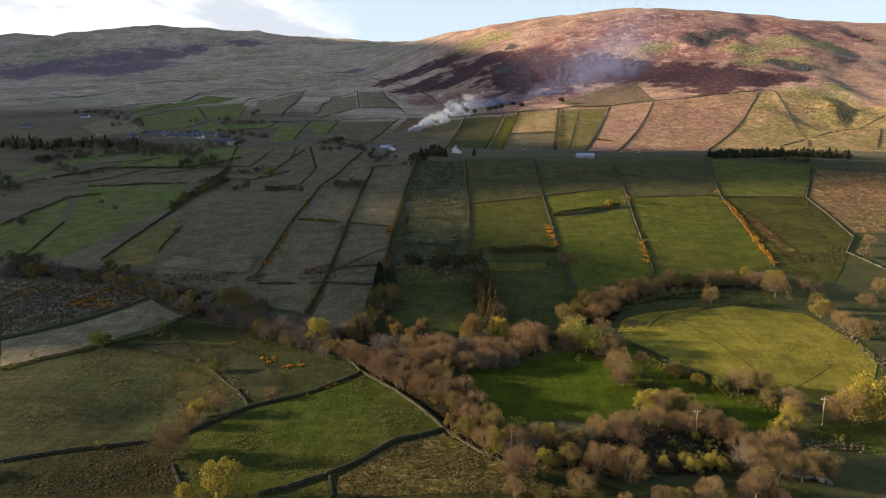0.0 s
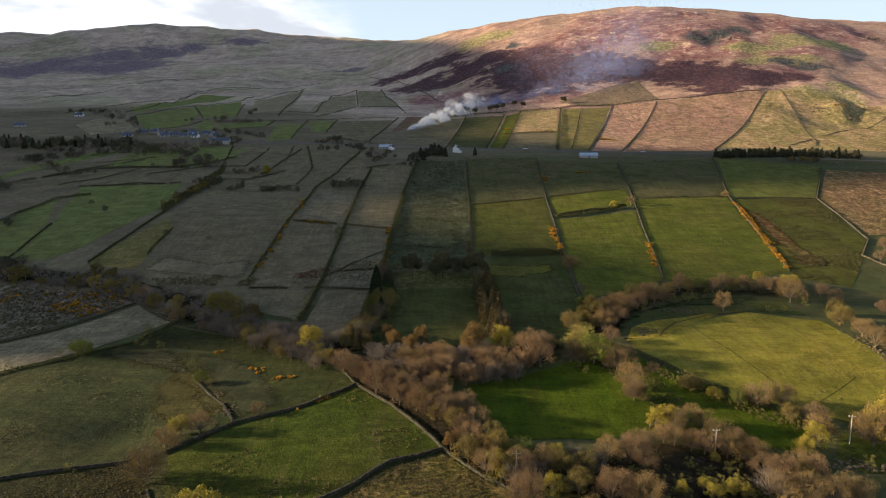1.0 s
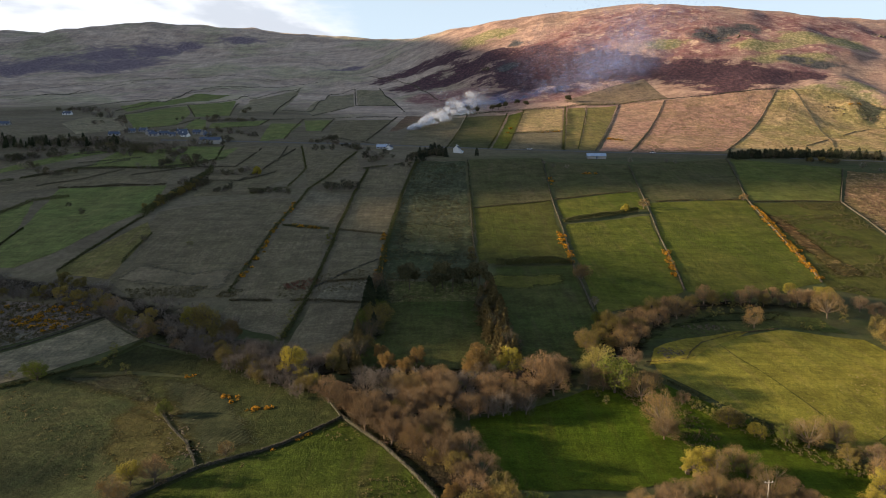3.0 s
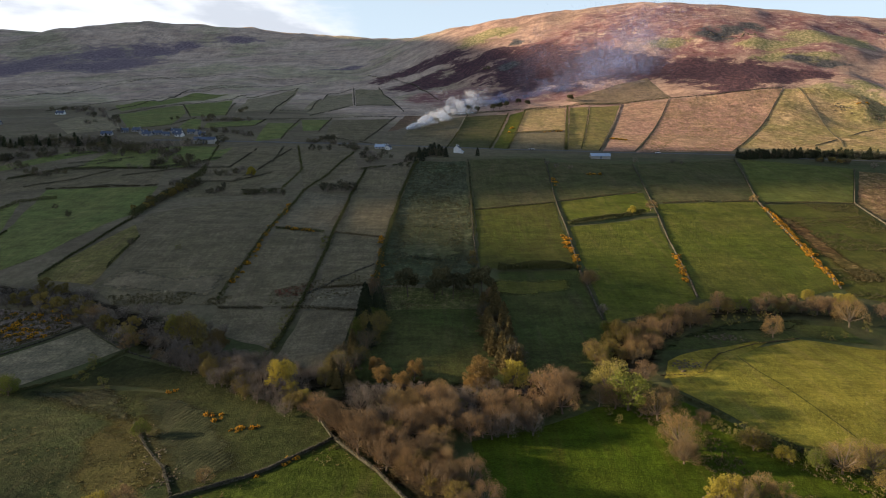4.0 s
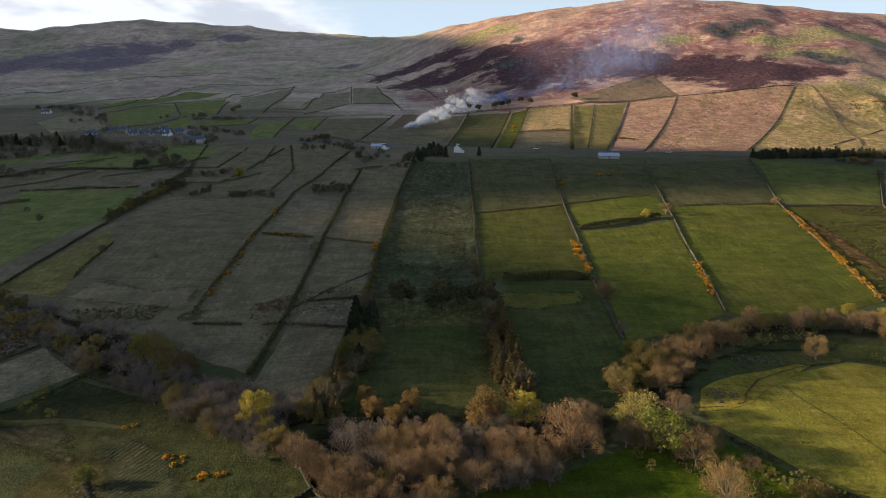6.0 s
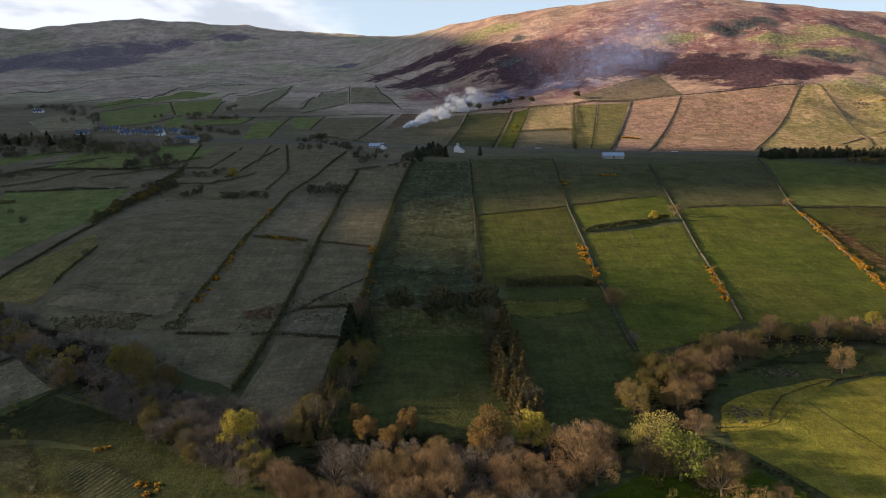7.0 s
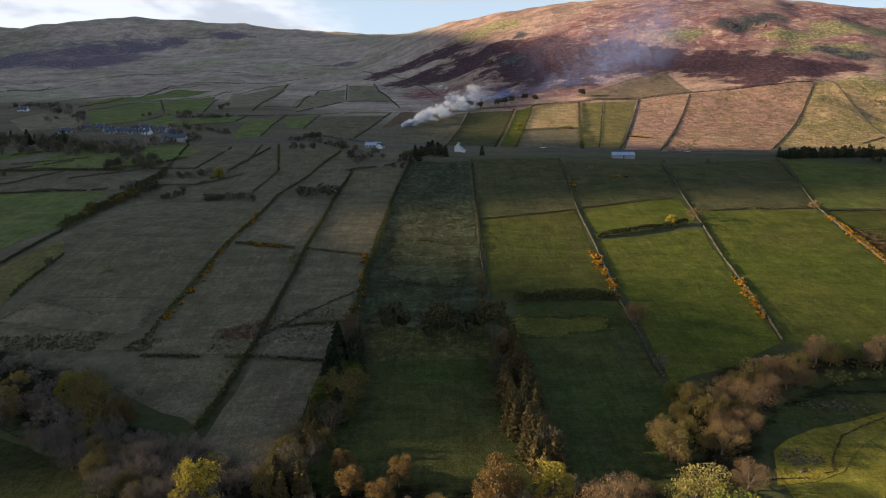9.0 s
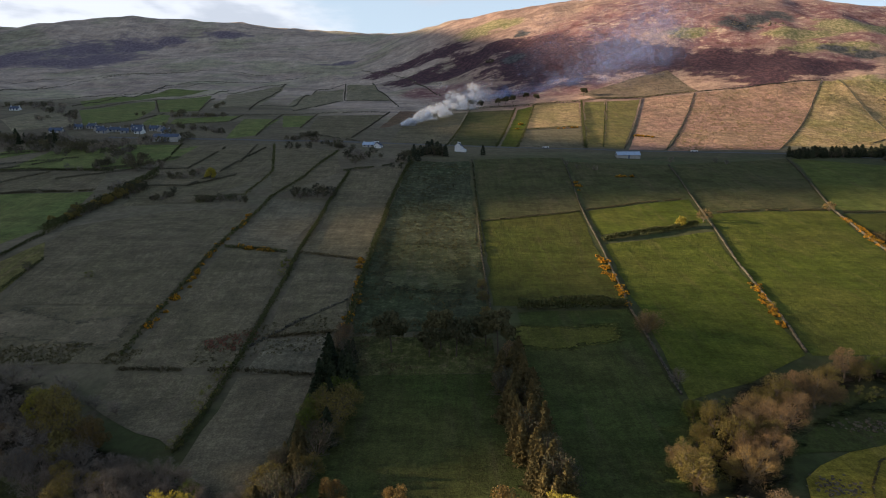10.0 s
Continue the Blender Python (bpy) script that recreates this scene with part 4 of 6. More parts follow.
def gorse_model(seed):
    rng = np.random.default_rng(seed)
    base = bpy.data.objects.new("gorse_bush", None)
    scene.collection.objects.link(base)

    def mound(n, grow):
        d = rng.normal(size=(n, 3))
        d /= np.linalg.norm(d, axis=1)[:, None]
        d[:, 2] = np.abs(d[:, 2])
        bumps = 0.8 + 0.3 * np.sin(d[:, 0] * 5 + seed) * np.cos(d[:, 1] * 4 - seed)
        return d * (grow * bumps)[:, None] * np.array([1, 0.85, 0.8])

    v, f = leaf_quads(rng, mound(150, rng.uniform(0.45, 1.0, 150)) + [0, 0, 0.05], 0.2)
    solid("foliage", v, f, LEAF["gorse"], base)
    v, f = leaf_quads(rng, mound(105, rng.uniform(0.85, 1.1, 105)) + [0, 0, 0.1], 0.15)
    tagged(solid("blossom", v, f, LEAF["flower"], base), "orange yellow flowers")
    return tagged(base, "rounded gorse bush in orange yellow flower", "gorse bush", "gorse along the walls")


def set_plant(models, x, y, size, squash=1.0):
    """Puts a model of the list down at its first use, and a copy after that."""
    model = random.choice(models)
    m = pose(x, y, level(x, y) - 0.05, 0, 0, random.uniform(0, 360))
    ob = copy_thing(model[0], m) if model[1] else model[0]
    ob.matrix_basis = m
    ob.scale = (size * random.uniform(0.9, 1.12), size * random.uniform(0.9, 1.12), size * squash)
    model[1] += 1
    return ob


def gorse(points, count, size, spread=0.8):
    if not GORSE:
        GORSE.extend([gorse_model(s), 0] for s in (1, 2, 3))
    spots = along(points, 0.3) if len(points) > 1 else [(*points[0], 1, 0)]
    for k in range(count):
        x, y, _, _ = random.choice(spots)
        set_plant(GORSE, x + random.gauss(0, spread), y + random.gauss(0, spread), size * random.uniform(0.6, 1.15))


stone_wall([(-102, 133), (-85, 140), (-67, 147), (-54, 164), (-38, 175), (-26, 188)], 1.3)
stone_wall([(-26, 188), (-14, 174), (0, 150), (9, 138), (16, 132)], 1.1)
stone_wall([(1, 150), (-12, 143), (-19, 134), (-26, 128), (-39, 120)], 1.2)
stone_wall([(-25, 127), (-23, 119)], 1.0)
stone_wall([(-70, 146), (-60, 129), (-54, 120)], 0.9, 0.45)
stone_wall([(-79, 198), (-70, 186), (-62, 177), (-55, 165)], 0.8, 0.75)
hedge([(-146, 195), (-138, 206), (-125, 217), (-112, 228), (-104, 246)], 1.0, 1.0, 0.55)
stone_wall([(-171, 229), (-148, 247), (-129, 265)], 0.9)
stone_wall([(-142, 274), (-106, 246)], 0.9)
stone_wall([(-105, 245), (-65, 223), (-36, 206), (-26, 188)], 1.0, 0.7)
stone_wall([(-54, 279), (-41, 295), (-29, 307)], 0.8, 0.6)
stone_wall([(18, 498), (17, 419), (15, 345), (15, 286)], 1.3)
hedge([(18, 484), (16, 345)], 1.2, 0.8, 0.35)
stone_wall([(74, 500), (67, 415), (63, 354), (57, 298), (56, 255)], 1.3)
stone_wall([(134, 484), (121, 400), (103, 308), (97, 276)], 1.4)
stone_wall([(215, 504), (185, 409), (175, 359), (166, 320), (158, 286)], 1.4)
hedge([(24, 300), (40, 301), (57, 301)], 3.2, 2.6, 1.8)
hedge([(66, 367), (89, 376), (112, 384)], 2.4, 2.0, 1.4)
hedge([(53, 216), (63, 207), (75, 189), (92, 175), (99, 167)], 0.9, 1.0, 0.5)
hedge([(63, 217), (70, 217), (76, 219), (79, 224), (86, 232), (94, 237), (102, 241), (119, 246)], 0.28, 0.25, 0.45, "bank")
hedge([(18, 392), (65, 407)], 0.7, 0.7, 0.35, "bank")
hedge([(69, 409), (122, 422)], 0.7, 0.7, 0.35, "bank")
hedge([(123, 402), (183, 406)], 0.8, 0.7, 0.35, "bank")
hedge([(185, 403), (242, 406)], 0.8, 0.7, 0.35, "bank")
stone_wall([(284, 473), (241, 406), (234, 368), (224, 331), (205, 307), (213, 278)], 1.3)
hedge([(-19, 496), (-26, 416), (-27, 325), (-27, 281), (-29, 245)], 1.7, 1.9, 0.8)
hedge([(-53, 468), (-56, 418), (-53, 324), (-53, 277), (-55, 238)], 1.5, 1.6, 0.7)
hedge([(-69, 524), (-77, 458), (-86, 427), (-86, 382), (-86, 314), (-87, 278)], 1.4, 1.5, 0.7)
hedge([(-83, 351), (-58, 346)], 1.2, 1.2, 0.6)
hedge([(-53, 346), (-29, 341)], 1.0, 1.0, 0.4, "bank")
hedge([(-49, 286), (-29, 288)], 1.0, 1.2, 0.6, "bank")
hedge([(-84, 273), (-53, 270), (-31, 266)], 1.0, 1.0, 0.5, "bank")
hedge([(-163, 469), (-164, 430), (-168, 394), (-163, 367)], 4.0, 4.0, 1.0)
hedge([(-163, 367), (-166, 335), (-171, 302)], 1.2, 1.2, 0.7)
hedge([(-146, 340), (-146, 316), (-143, 293)], 1.0, 1.0, 0.4)
hedge([(-223, 358), (-217, 321), (-215, 308)], 1.0, 1.0, 0.5)
hedge([(-262, 359), (-258, 384), (-251, 411), (-233, 417)], 2.0, 2.0, 0.6)
hedge([(-252, 437), (-182, 439)], 1.0, 1.0, 0.5, "bank")
hedge([(-320, 442), (-301, 458), (-269, 484), (-243, 486), (-193, 480)], 1.6, 1.8, 0.6)
hedge([(-120, 559), (-97, 470), (-100, 429), (-121, 416)], 1.4, 1.4, 0.5)
hedge([(-187, 561), (-165, 467)], 1.4, 1.4, 0.5)
hedge([(-56, 470), (-22, 489)], 1.2, 1.2, 0.5)
hedge([(-122, 421), (-103, 421)], 3.0, 3.0, 0.7)
hedge([(26, 713), (3, 549)], 1.2, 1.2, 0.5)
hedge([(69, 712), (37, 546)], 1.5, 1.6, 0.7)
hedge([(89, 726), (52, 547)], 1.5, 1.6, 0.7)
hedge([(64, 614), (113, 624)], 1.5, 1.6, 0.7)
hedge([(134, 721), (98, 541)], 2.4, 2.4, 1.0)
hedge([(156, 715), (112, 549)], 0.8, 0.8, 0.5)
stone_wall([(193, 723), (125, 543)], 1.4)
stone_wall([(245, 726), (153, 540)], 1.2)
stone_wall([(371, 732), (234, 545)], 1.4)
stone_wall([(388, 732), (378, 679), (346, 586), (331, 559)], 1.3, 0.75)
stone_wall([(365, 606), (421, 639), (462, 661), (478, 672)], 1.1, 0.8)
stone_wall([(311, 565), (345, 590)], 1.0, 0.8)
stone_wall([(447, 633), (386, 549)], 1.1, 0.8)
hedge([(9, 711), (70, 727), (136, 724), (190, 725), (250, 731)], 1.8, 1.8, 0.7)
stone_wall([(250, 731), (312, 730), (372, 734)], 1.0)
hedge([(-297, 625), (-264, 649), (-258, 696)], 1.1, 1.2, 0.5, "dark")
hedge([(-357, 735), (-321, 815), (-276, 869), (-278, 927)], 1.1, 1.2, 0.5, "dark")
hedge([(-321, 815), (-268, 705)], 1.1, 1.2, 0.5, "dark")
hedge([(-246, 678), (-196, 682), (-148, 692)], 1.1, 1.2, 0.5, "dark")
hedge([(-225, 628), (-181, 642), (-182, 687)], 1.1, 1.2, 0.5, "dark")
hedge([(-234, 715), (-263, 836)], 1.1, 1.2, 0.5, "dark")
hedge([(-148, 692), (-142, 588)], 1.1, 1.2, 0.5, "dark")
hedge([(-148, 692), (-118, 700), (-50, 703)], 1.1, 1.2, 0.5, "dark")
hedge([(-50, 703), (-68, 577)], 1.1, 1.2, 0.5, "dark")
hedge([(-116, 692), (-115, 618)], 1.1, 1.2, 0.5, "dark")
hedge([(-185, 750), (-153, 755), (-167, 950), (-137, 987)], 1.1, 1.2, 0.5, "dark")
hedge([(-144, 718), (-109, 796), (-54, 786)], 1.1, 1.2, 0.5, "dark")
hedge([(-135, 984), (-107, 795)], 1.1, 1.2, 0.5, "dark")
hedge([(-95, 962), (-54, 779), (-44, 739)], 1.1, 1.2, 0.5, "dark")
hedge([(-262, 879), (-222, 1003)], 1.1, 1.2, 0.5, "dark")
hedge([(-222, 1003), (-188, 720)], 1.1, 1.2, 0.5, "dark")
hedge([(-579, 934), (-526, 1022), (-427, 1096), (-246, 1078)], 1.1, 1.2, 0.5, "dark")
hedge([(-450, 751), (-413, 848), (-365, 951), (-292, 1007)], 1.1, 1.2, 0.5, "dark")
hedge([(-121, 1050), (-48, 952), (-2, 815)], 1.1, 1.2, 0.5, "dark")
hedge([(-262, 483), (-230, 485), (-196, 485), (-185, 490)], 1.0, 1.2, 0.45, "dark")
hedge([(-230, 437), (-215, 442), (-202, 439)], 1.0, 1.2, 0.45, "dark")
hedge([(-217, 463), (-204, 469), (-182, 484)], 1.0, 1.2, 0.45, "dark")
hedge([(-179, 484), (-151, 482), (-151, 548)], 1.0, 1.2, 0.45, "dark")
hedge([(-136, 445), (-128, 481), (-123, 549)], 1.0, 1.2, 0.45, "dark")
hedge([(-164, 446), (-136, 445), (-117, 468)], 1.0, 1.2, 0.45, "dark")
hedge([(-96, 591), (-58, 565)], 1.0, 1.2, 0.45, "dark")
hedge([(-132, 558), (-124, 495)], 1.0, 1.2, 0.45, "dark")
hedge([(-601, 898), (-569, 919), (-564, 1005)], 1.1, 1.4, 0.5, "dark")
hedge([(-381, 758), (-372, 834), (-376, 967), (-317, 1014), (-203, 1051)], 1.2, 1.4, 0.55, "dark")
hedge([(-656, 976), (-617, 1049), (-528, 1051), (-447, 1074)], 1.0, 1.2, 0.45, "dark")
hedge([(-292, 525), (-268, 541)], 1.0, 1.2, 0.45, "dark")
hedge([(-275, 501), (-235, 518)], 1.0, 1.2, 0.45, "dark")
hedge([(-293, 465), (-268, 487), (-240, 509)], 1.2, 1.6, 0.5, "dark")
hedge([(-270, 443), (-247, 458), (-230, 481)], 1.2, 1.6, 0.5, "dark")
hedge([(-207, 481), (-182, 498), (-169, 516)], 1.2, 1.6, 0.5, "dark")
hedge([(-294, 528), (-258, 541), (-223, 554)], 1.2, 1.6, 0.5, "dark")
gorse([(72, 450), (71, 433)], 4, 1.6)
gorse([(60, 350), (59, 329), (57, 300)], 34, 1.4)
gorse([(105, 321), (98, 289)], 26, 1.4)
gorse([(183, 396), (177, 363), (167, 323), (159, 290)], 135, 1.4)
gorse([(-29, 341), (-27, 306), (-27, 289)], 26, 1.35)
gorse([(-88, 400), (-85, 326), (-86, 290)], 44, 1.3)
gorse([(-76, 351), (-62, 346)], 9, 1.6)
gorse([(-175, 276), (-161, 269), (-152, 271), (-142, 272)], 16, 1.3, 2.5)
gorse([(-165, 264), (-156, 264), (-144, 260), (-143, 266)], 34, 1.4, 2.5)
gorse([(-195, 271), (-182, 275)], 6, 1.2, 2.0)
gorse([(-142, 272), (-129, 262)], 3, 1.6)
gorse([(-63, 202), (-57, 198)], 8, 1.0)
gorse([(-51, 193), (-46, 194)], 10, 1.05)
gorse([(-38, 174), (-32, 181)], 5, 0.9)
gorse([(-78, 213), (-76, 214)], 3, 1.0)
gorse([(66, 647), (59, 610)], 4, 2.2)
gorse([(86, 614), (110, 622)], 6, 1.6)
gorse([(146, 593), (166, 586)], 14, 2.0)
gorse([(94, 458), (106, 457)], 6, 1.5)
gorse([(422, 685), (442, 689)], 5, 2.2)


def inside(x, y, outline):
    hit = False
    for (ax, ay), (bx, by) in zip(outline, outline[1:] + outline[:1]):
        if (ay > y) != (by > y) and x < (bx - ax) * (y - ay) / (by - ay) + ax:
            hit = not hit
    return hit


def tufts(kind, outline, count, size, words, patchy=0.0):
    """Tufts of rush or dry grass scattered over a field, thicker in patches."""
    rng = np.random.default_rng(count + int(outline[0][1]))
    xs, ys = [p[0] for p in outline], [p[1] for p in outline]
    centres, tries = [], 0
    while len(centres) < count * 7 and tries < count * 30:
        tries += 1
        x, y = rng.uniform(min(xs), max(xs)), rng.uniform(min(ys), max(ys))
        if not inside(x, y, outline) or float(swell(np.array([x]), np.array([y]), 12, 9)[0]) < patchy * 2 - 1:
            continue
        s = size * rng.uniform(0.6, 1.4)
        for _ in range(7):
            dx, dy = rng.normal(0, 0.35, 2) * s
            centres.append((x + dx, y + dy, s * rng.uniform(0.15, 0.55)))
    c = np.array(centres)
    c[:, 2] += ground_z(c[:, 0], c[:, 1]) + 0.1
    verts, faces = leaf_quads(rng, c, size * 0.3, size * 0.12)
    return tagged(solid("grass_tufts", verts, faces, LEAF[kind]), words, "grass", kind="stuff")


def rubble(x, y, rx, ry, count, size, name="stone_heap", words="spill of loose grey field stones"):
    """A spill of loose field stones."""
    verts, faces = [], []
    for k in range(count):
        px, py = x + random.gauss(0, rx / 2), y + random.gauss(0, ry / 2)
        s = size * random.uniform(0.4, 1.3)
        p = CUBE * s * np.random.uniform(0.5, 1.0, CUBE.shape) * np.array([0.6, 0.5, 0.38])
        t = random.uniform(0, 3.14)
        k0 = len(verts)
        verts += list(zip(px + p[:, 0] * math.cos(t) - p[:, 1] * math.sin(t), py + p[:, 0] * math.sin(t) + p[:, 1] * math.cos(t), level(px, py) + 0.12 + 0.2 * s + p[:, 2]))
        faces += [tuple(k0 + i for i in f) for f in CUBE_FACES]
    return tagged(solid(name, verts, faces, RUBBLE), words, "stones", kind="stuff")


tufts("straw", [(-23, 127), (-11, 141), (0, 148), (9, 137), (22, 127), (31, 122), (-22, 119)], 1500, 0.45, "pale dry tussocks in rough grass", 0.35)
tufts("rush", [(-23, 127), (-11, 141), (0, 148), (9, 137), (22, 127), (31, 122), (-22, 119)], 1300, 0.45, "brown rush tufts in rough grass", 0.0)
tufts("straw", [(-101, 132), (-84, 138), (-70, 145), (-60, 129), (-55, 120), (-92, 119)], 260, 0.32, "pale tufts in boggy pasture", 0.5)
tufts("rush", [(-101, 132), (-84, 138), (-70, 145), (-60, 129), (-55, 120), (-92, 119)], 900, 0.36, "dark rush tufts in boggy pasture", 0.4)
tufts("straw", [(119, 209), (143, 209), (143, 194), (130, 178), (113, 171), (105, 180)], 170, 0.42, "straw tufts in a grazed field", 0.3)
tufts("straw", [(86, 192), (127, 209), (119, 178), (103, 174)], 60, 0.4, "straw tufts in a grazed field", 0.1)
tufts("rush", [(-64, 147), (-53, 162), (-37, 174), (-26, 186), (-14, 173), (0, 152), (-13, 143), (-26, 129), (-36, 120), (-53, 120)], 240, 0.6, "brown tufts in a green meadow", 0.62)
tufts("rush", [(-145, 193), (-125, 216), (-79, 196), (-56, 166), (-67, 151), (-86, 142), (-104, 135)], 200, 0.6, "brown tufts in an olive meadow", 0.6)
tufts("rush", [(-210, 285), (-141, 273), (-130, 266), (-150, 249), (-173, 233)], 1500, 0.9, "brown rushes on wet moor", 0.0)
tufts("rush", [(-75, 281), (-53, 292), (-40, 297), (-25, 297), (-25, 278), (-42, 277), (-55, 276), (-75, 270)], 520, 0.6, "dark rough tufts on broken ground", 0.25)
tufts("rust", [(-66, 284), (-58, 288), (-53, 290), (-51, 286), (-56, 279), (-62, 279)], 110, 0.8, "dead bracken on the slope", 0.4)
tufts("rush", [(-133, 285), (-107, 286), (-85, 285), (-80, 282), (-85, 275), (-111, 278), (-127, 278)], 350, 0.8, "dark scrub tufts above the wood", 0.3)
tufts("rush", [(-20, 241), (-6, 239), (4, 243), (12, 238), (15, 229), (3, 224), (-9, 226), (-18, 230)], 130, 0.4, "coarse tufts in deep green pasture", 0.3)
tufts("rush", [(45, 207), (51, 193), (60, 171), (69, 172), (64, 191), (56, 202)], 420, 0.7, "brown and green bramble tufts on a field bank", 0.25)
tufts("rush", [(70, 190), (92, 176), (99, 167), (93, 164), (72, 182)], 260, 0.7, "rough grass along a field bank", 0.25)
tufts("rush", [(-121, 219), (-95, 219), (-88, 213), (-76, 195), (-84, 199), (-97, 204), (-112, 211)], 260, 0.36, "dark rush tufts on worn beds", 0.3)
tufts("rush", [(-27, 308), (15, 308), (15, 265), (-23, 265)], 450, 0.8, "rough scrub tufts under pines", 0.4)
tufts("rush", [(-19, 496), (16, 494), (14, 308), (-27, 308), (-25, 412)], 1400, 0.8, "dark tussocks in coarse hill grass", 0.3)
tufts("straw", [(284, 468), (378, 448), (288, 338), (230, 339), (243, 406)], 2200, 0.9, "straw and brown rush tufts", 0.2)
tufts("rush", [(185, 401), (239, 404), (223, 331), (204, 305), (178, 272), (158, 280), (167, 320)], 1600, 0.8, "brown rush tufts in olive pasture", 0.45)
tufts("straw", [(246, 726), (370, 732), (230, 540), (152, 535)], 2200, 0.9, "dry moor grass tufts", 0.3)
tufts("straw", [(373, 733), (429, 724), (468, 694), (506, 669), (400, 537), (241, 554)], 2200, 1.0, "dry moor grass tufts", 0.3)
rubble(93, 245, 9, 3, 90, 0.5)
rubble(72, 223, 4.5, 3.5, 110, 0.5)
rubble(52, 198, 2, 2, 14, 1.0)
rubble(143, 209, 3, 14, 70, 0.6)
rubble(142, 194, 3, 8, 50, 0.6)
rubble(102, 151, 10, 3, 90, 0.7)
rubble(-76, 128, 24, 9, 90, 0.32)
rubble(-59, 172, 3, 6, 40, 0.45)
rubble(-66, 182, 3, 6, 40, 0.45)
rubble(-74, 192, 3, 6, 40, 0.45)
rubble(56, 166, 2, 2, 10, 1.0)
rubble(54, 220, 5, 2, 20, 0.7)
rubble(371, 891, 26, 10, 30, 1.7, "rock_outcrop", "dark broken rock outcrop on the hill")
rubble(404, 888, 16, 8, 12, 2.2, "rock_outcrop", "dark broken rock outcrop on the hill")
rubble(436, 669, 10, 16, 34, 1.8, "rock_outcrop", "dark broken rock outcrop on the hill")
rubble(614, 919, 16, 16, 40, 2.2, "rock_outcrop", "dark broken rock outcrop on the hill")
rubble(408, 685, 8, 10, 26, 2.0, "rock_outcrop", "dark broken rock outcrop on the hill")
rubble(58, 912, 8, 5, 14, 3.0, "rock_outcrop", "dark broken rock outcrop on the hill")
tagged(drape("track", ribbon([(91, 232), (92, 221), (96, 201), (99, 187)], 0.35), 0.16, TURF["olive"][0]), "narrow worn sheep track in grass", "track", kind="structure")
tagged(drape("track", ribbon([(126, 191), (116, 184), (107, 178)], 0.35), 0.16, TURF["olive"][0]), "narrow worn sheep track in grass", "track", kind="structure")


# ---- trees ----
def limb(verts, faces, a, b, ra, rb, sides=5):
    """A tapered branch from a to b."""
    a, b = np.array(a, float), np.array(b, float)
    d = (b - a) / np.linalg.norm(b - a)
    u = np.cross(d, (0.31, 0.95, 0.1))
    u /= np.linalg.norm(u)
    v = np.cross(d, u)
    k = len(verts)
    for p, r in ((a, ra), (b, rb)):
        for i in range(sides):
            t = 2 * math.pi * i / sides
            verts.append(p + r * (math.cos(t) * u + math.sin(t) * v))
    for i in range(sides):
        j = (i + 1) % sides
        faces.append((k + i, k + j, k + sides + j, k + sides + i))


SORTS = {
    # form, name, leaves, width to height, label
    "rose": ("bare", "bare_tree", 6800, 1.12, "bare rosy brown tree coming into bud"),
    "tan": ("bare", "bare_tree", 6800, 1.15, "bare pale brown tree with fine twigs"),
    "grey": ("bare", "bare_tree", 3000, 1.12, "bare grey brown tree in the valley wood"),
    "olive": ("leafy", "tree", 3400, 1.08, "olive brown tree in early leaf"),
    "orange": ("leafy", "tree", 4600, 0.95, "copper coloured tree in early leaf"),
    "yellow": ("leafy", "tree", 3600, 1.02, "yellow green tree in young leaf"),
    "green": ("leafy", "tree", 3800, 1.15, "broad green tree in full leaf"),
    "pale": ("leafy", "tree", 3800, 1.15, "pale cream green blossoming tree"),
    "dark": ("leafy", "tree", 1200, 0.95, "dark ivy clad tree near the farms"),
    "shrub": ("shrub", "shrub", 420, 1.15, "low green shrub at the stream bank"),
    "conifer": ("fir", "conifer", 1900, 0.72, "dark green conifer in a shelter belt"),
    "spruce": ("fir", "conifer", 1300, 0.85, "dark green plantation spruce"),
    "brownfir": ("fir", "larch_tree", 2600, 0.86, "brown green larch in a shelter belt"),
    "pine": ("pine", "pine_tree", 2400, 1.0, "wind shaped dark pine on a bare trunk"),
}
TREES = {}


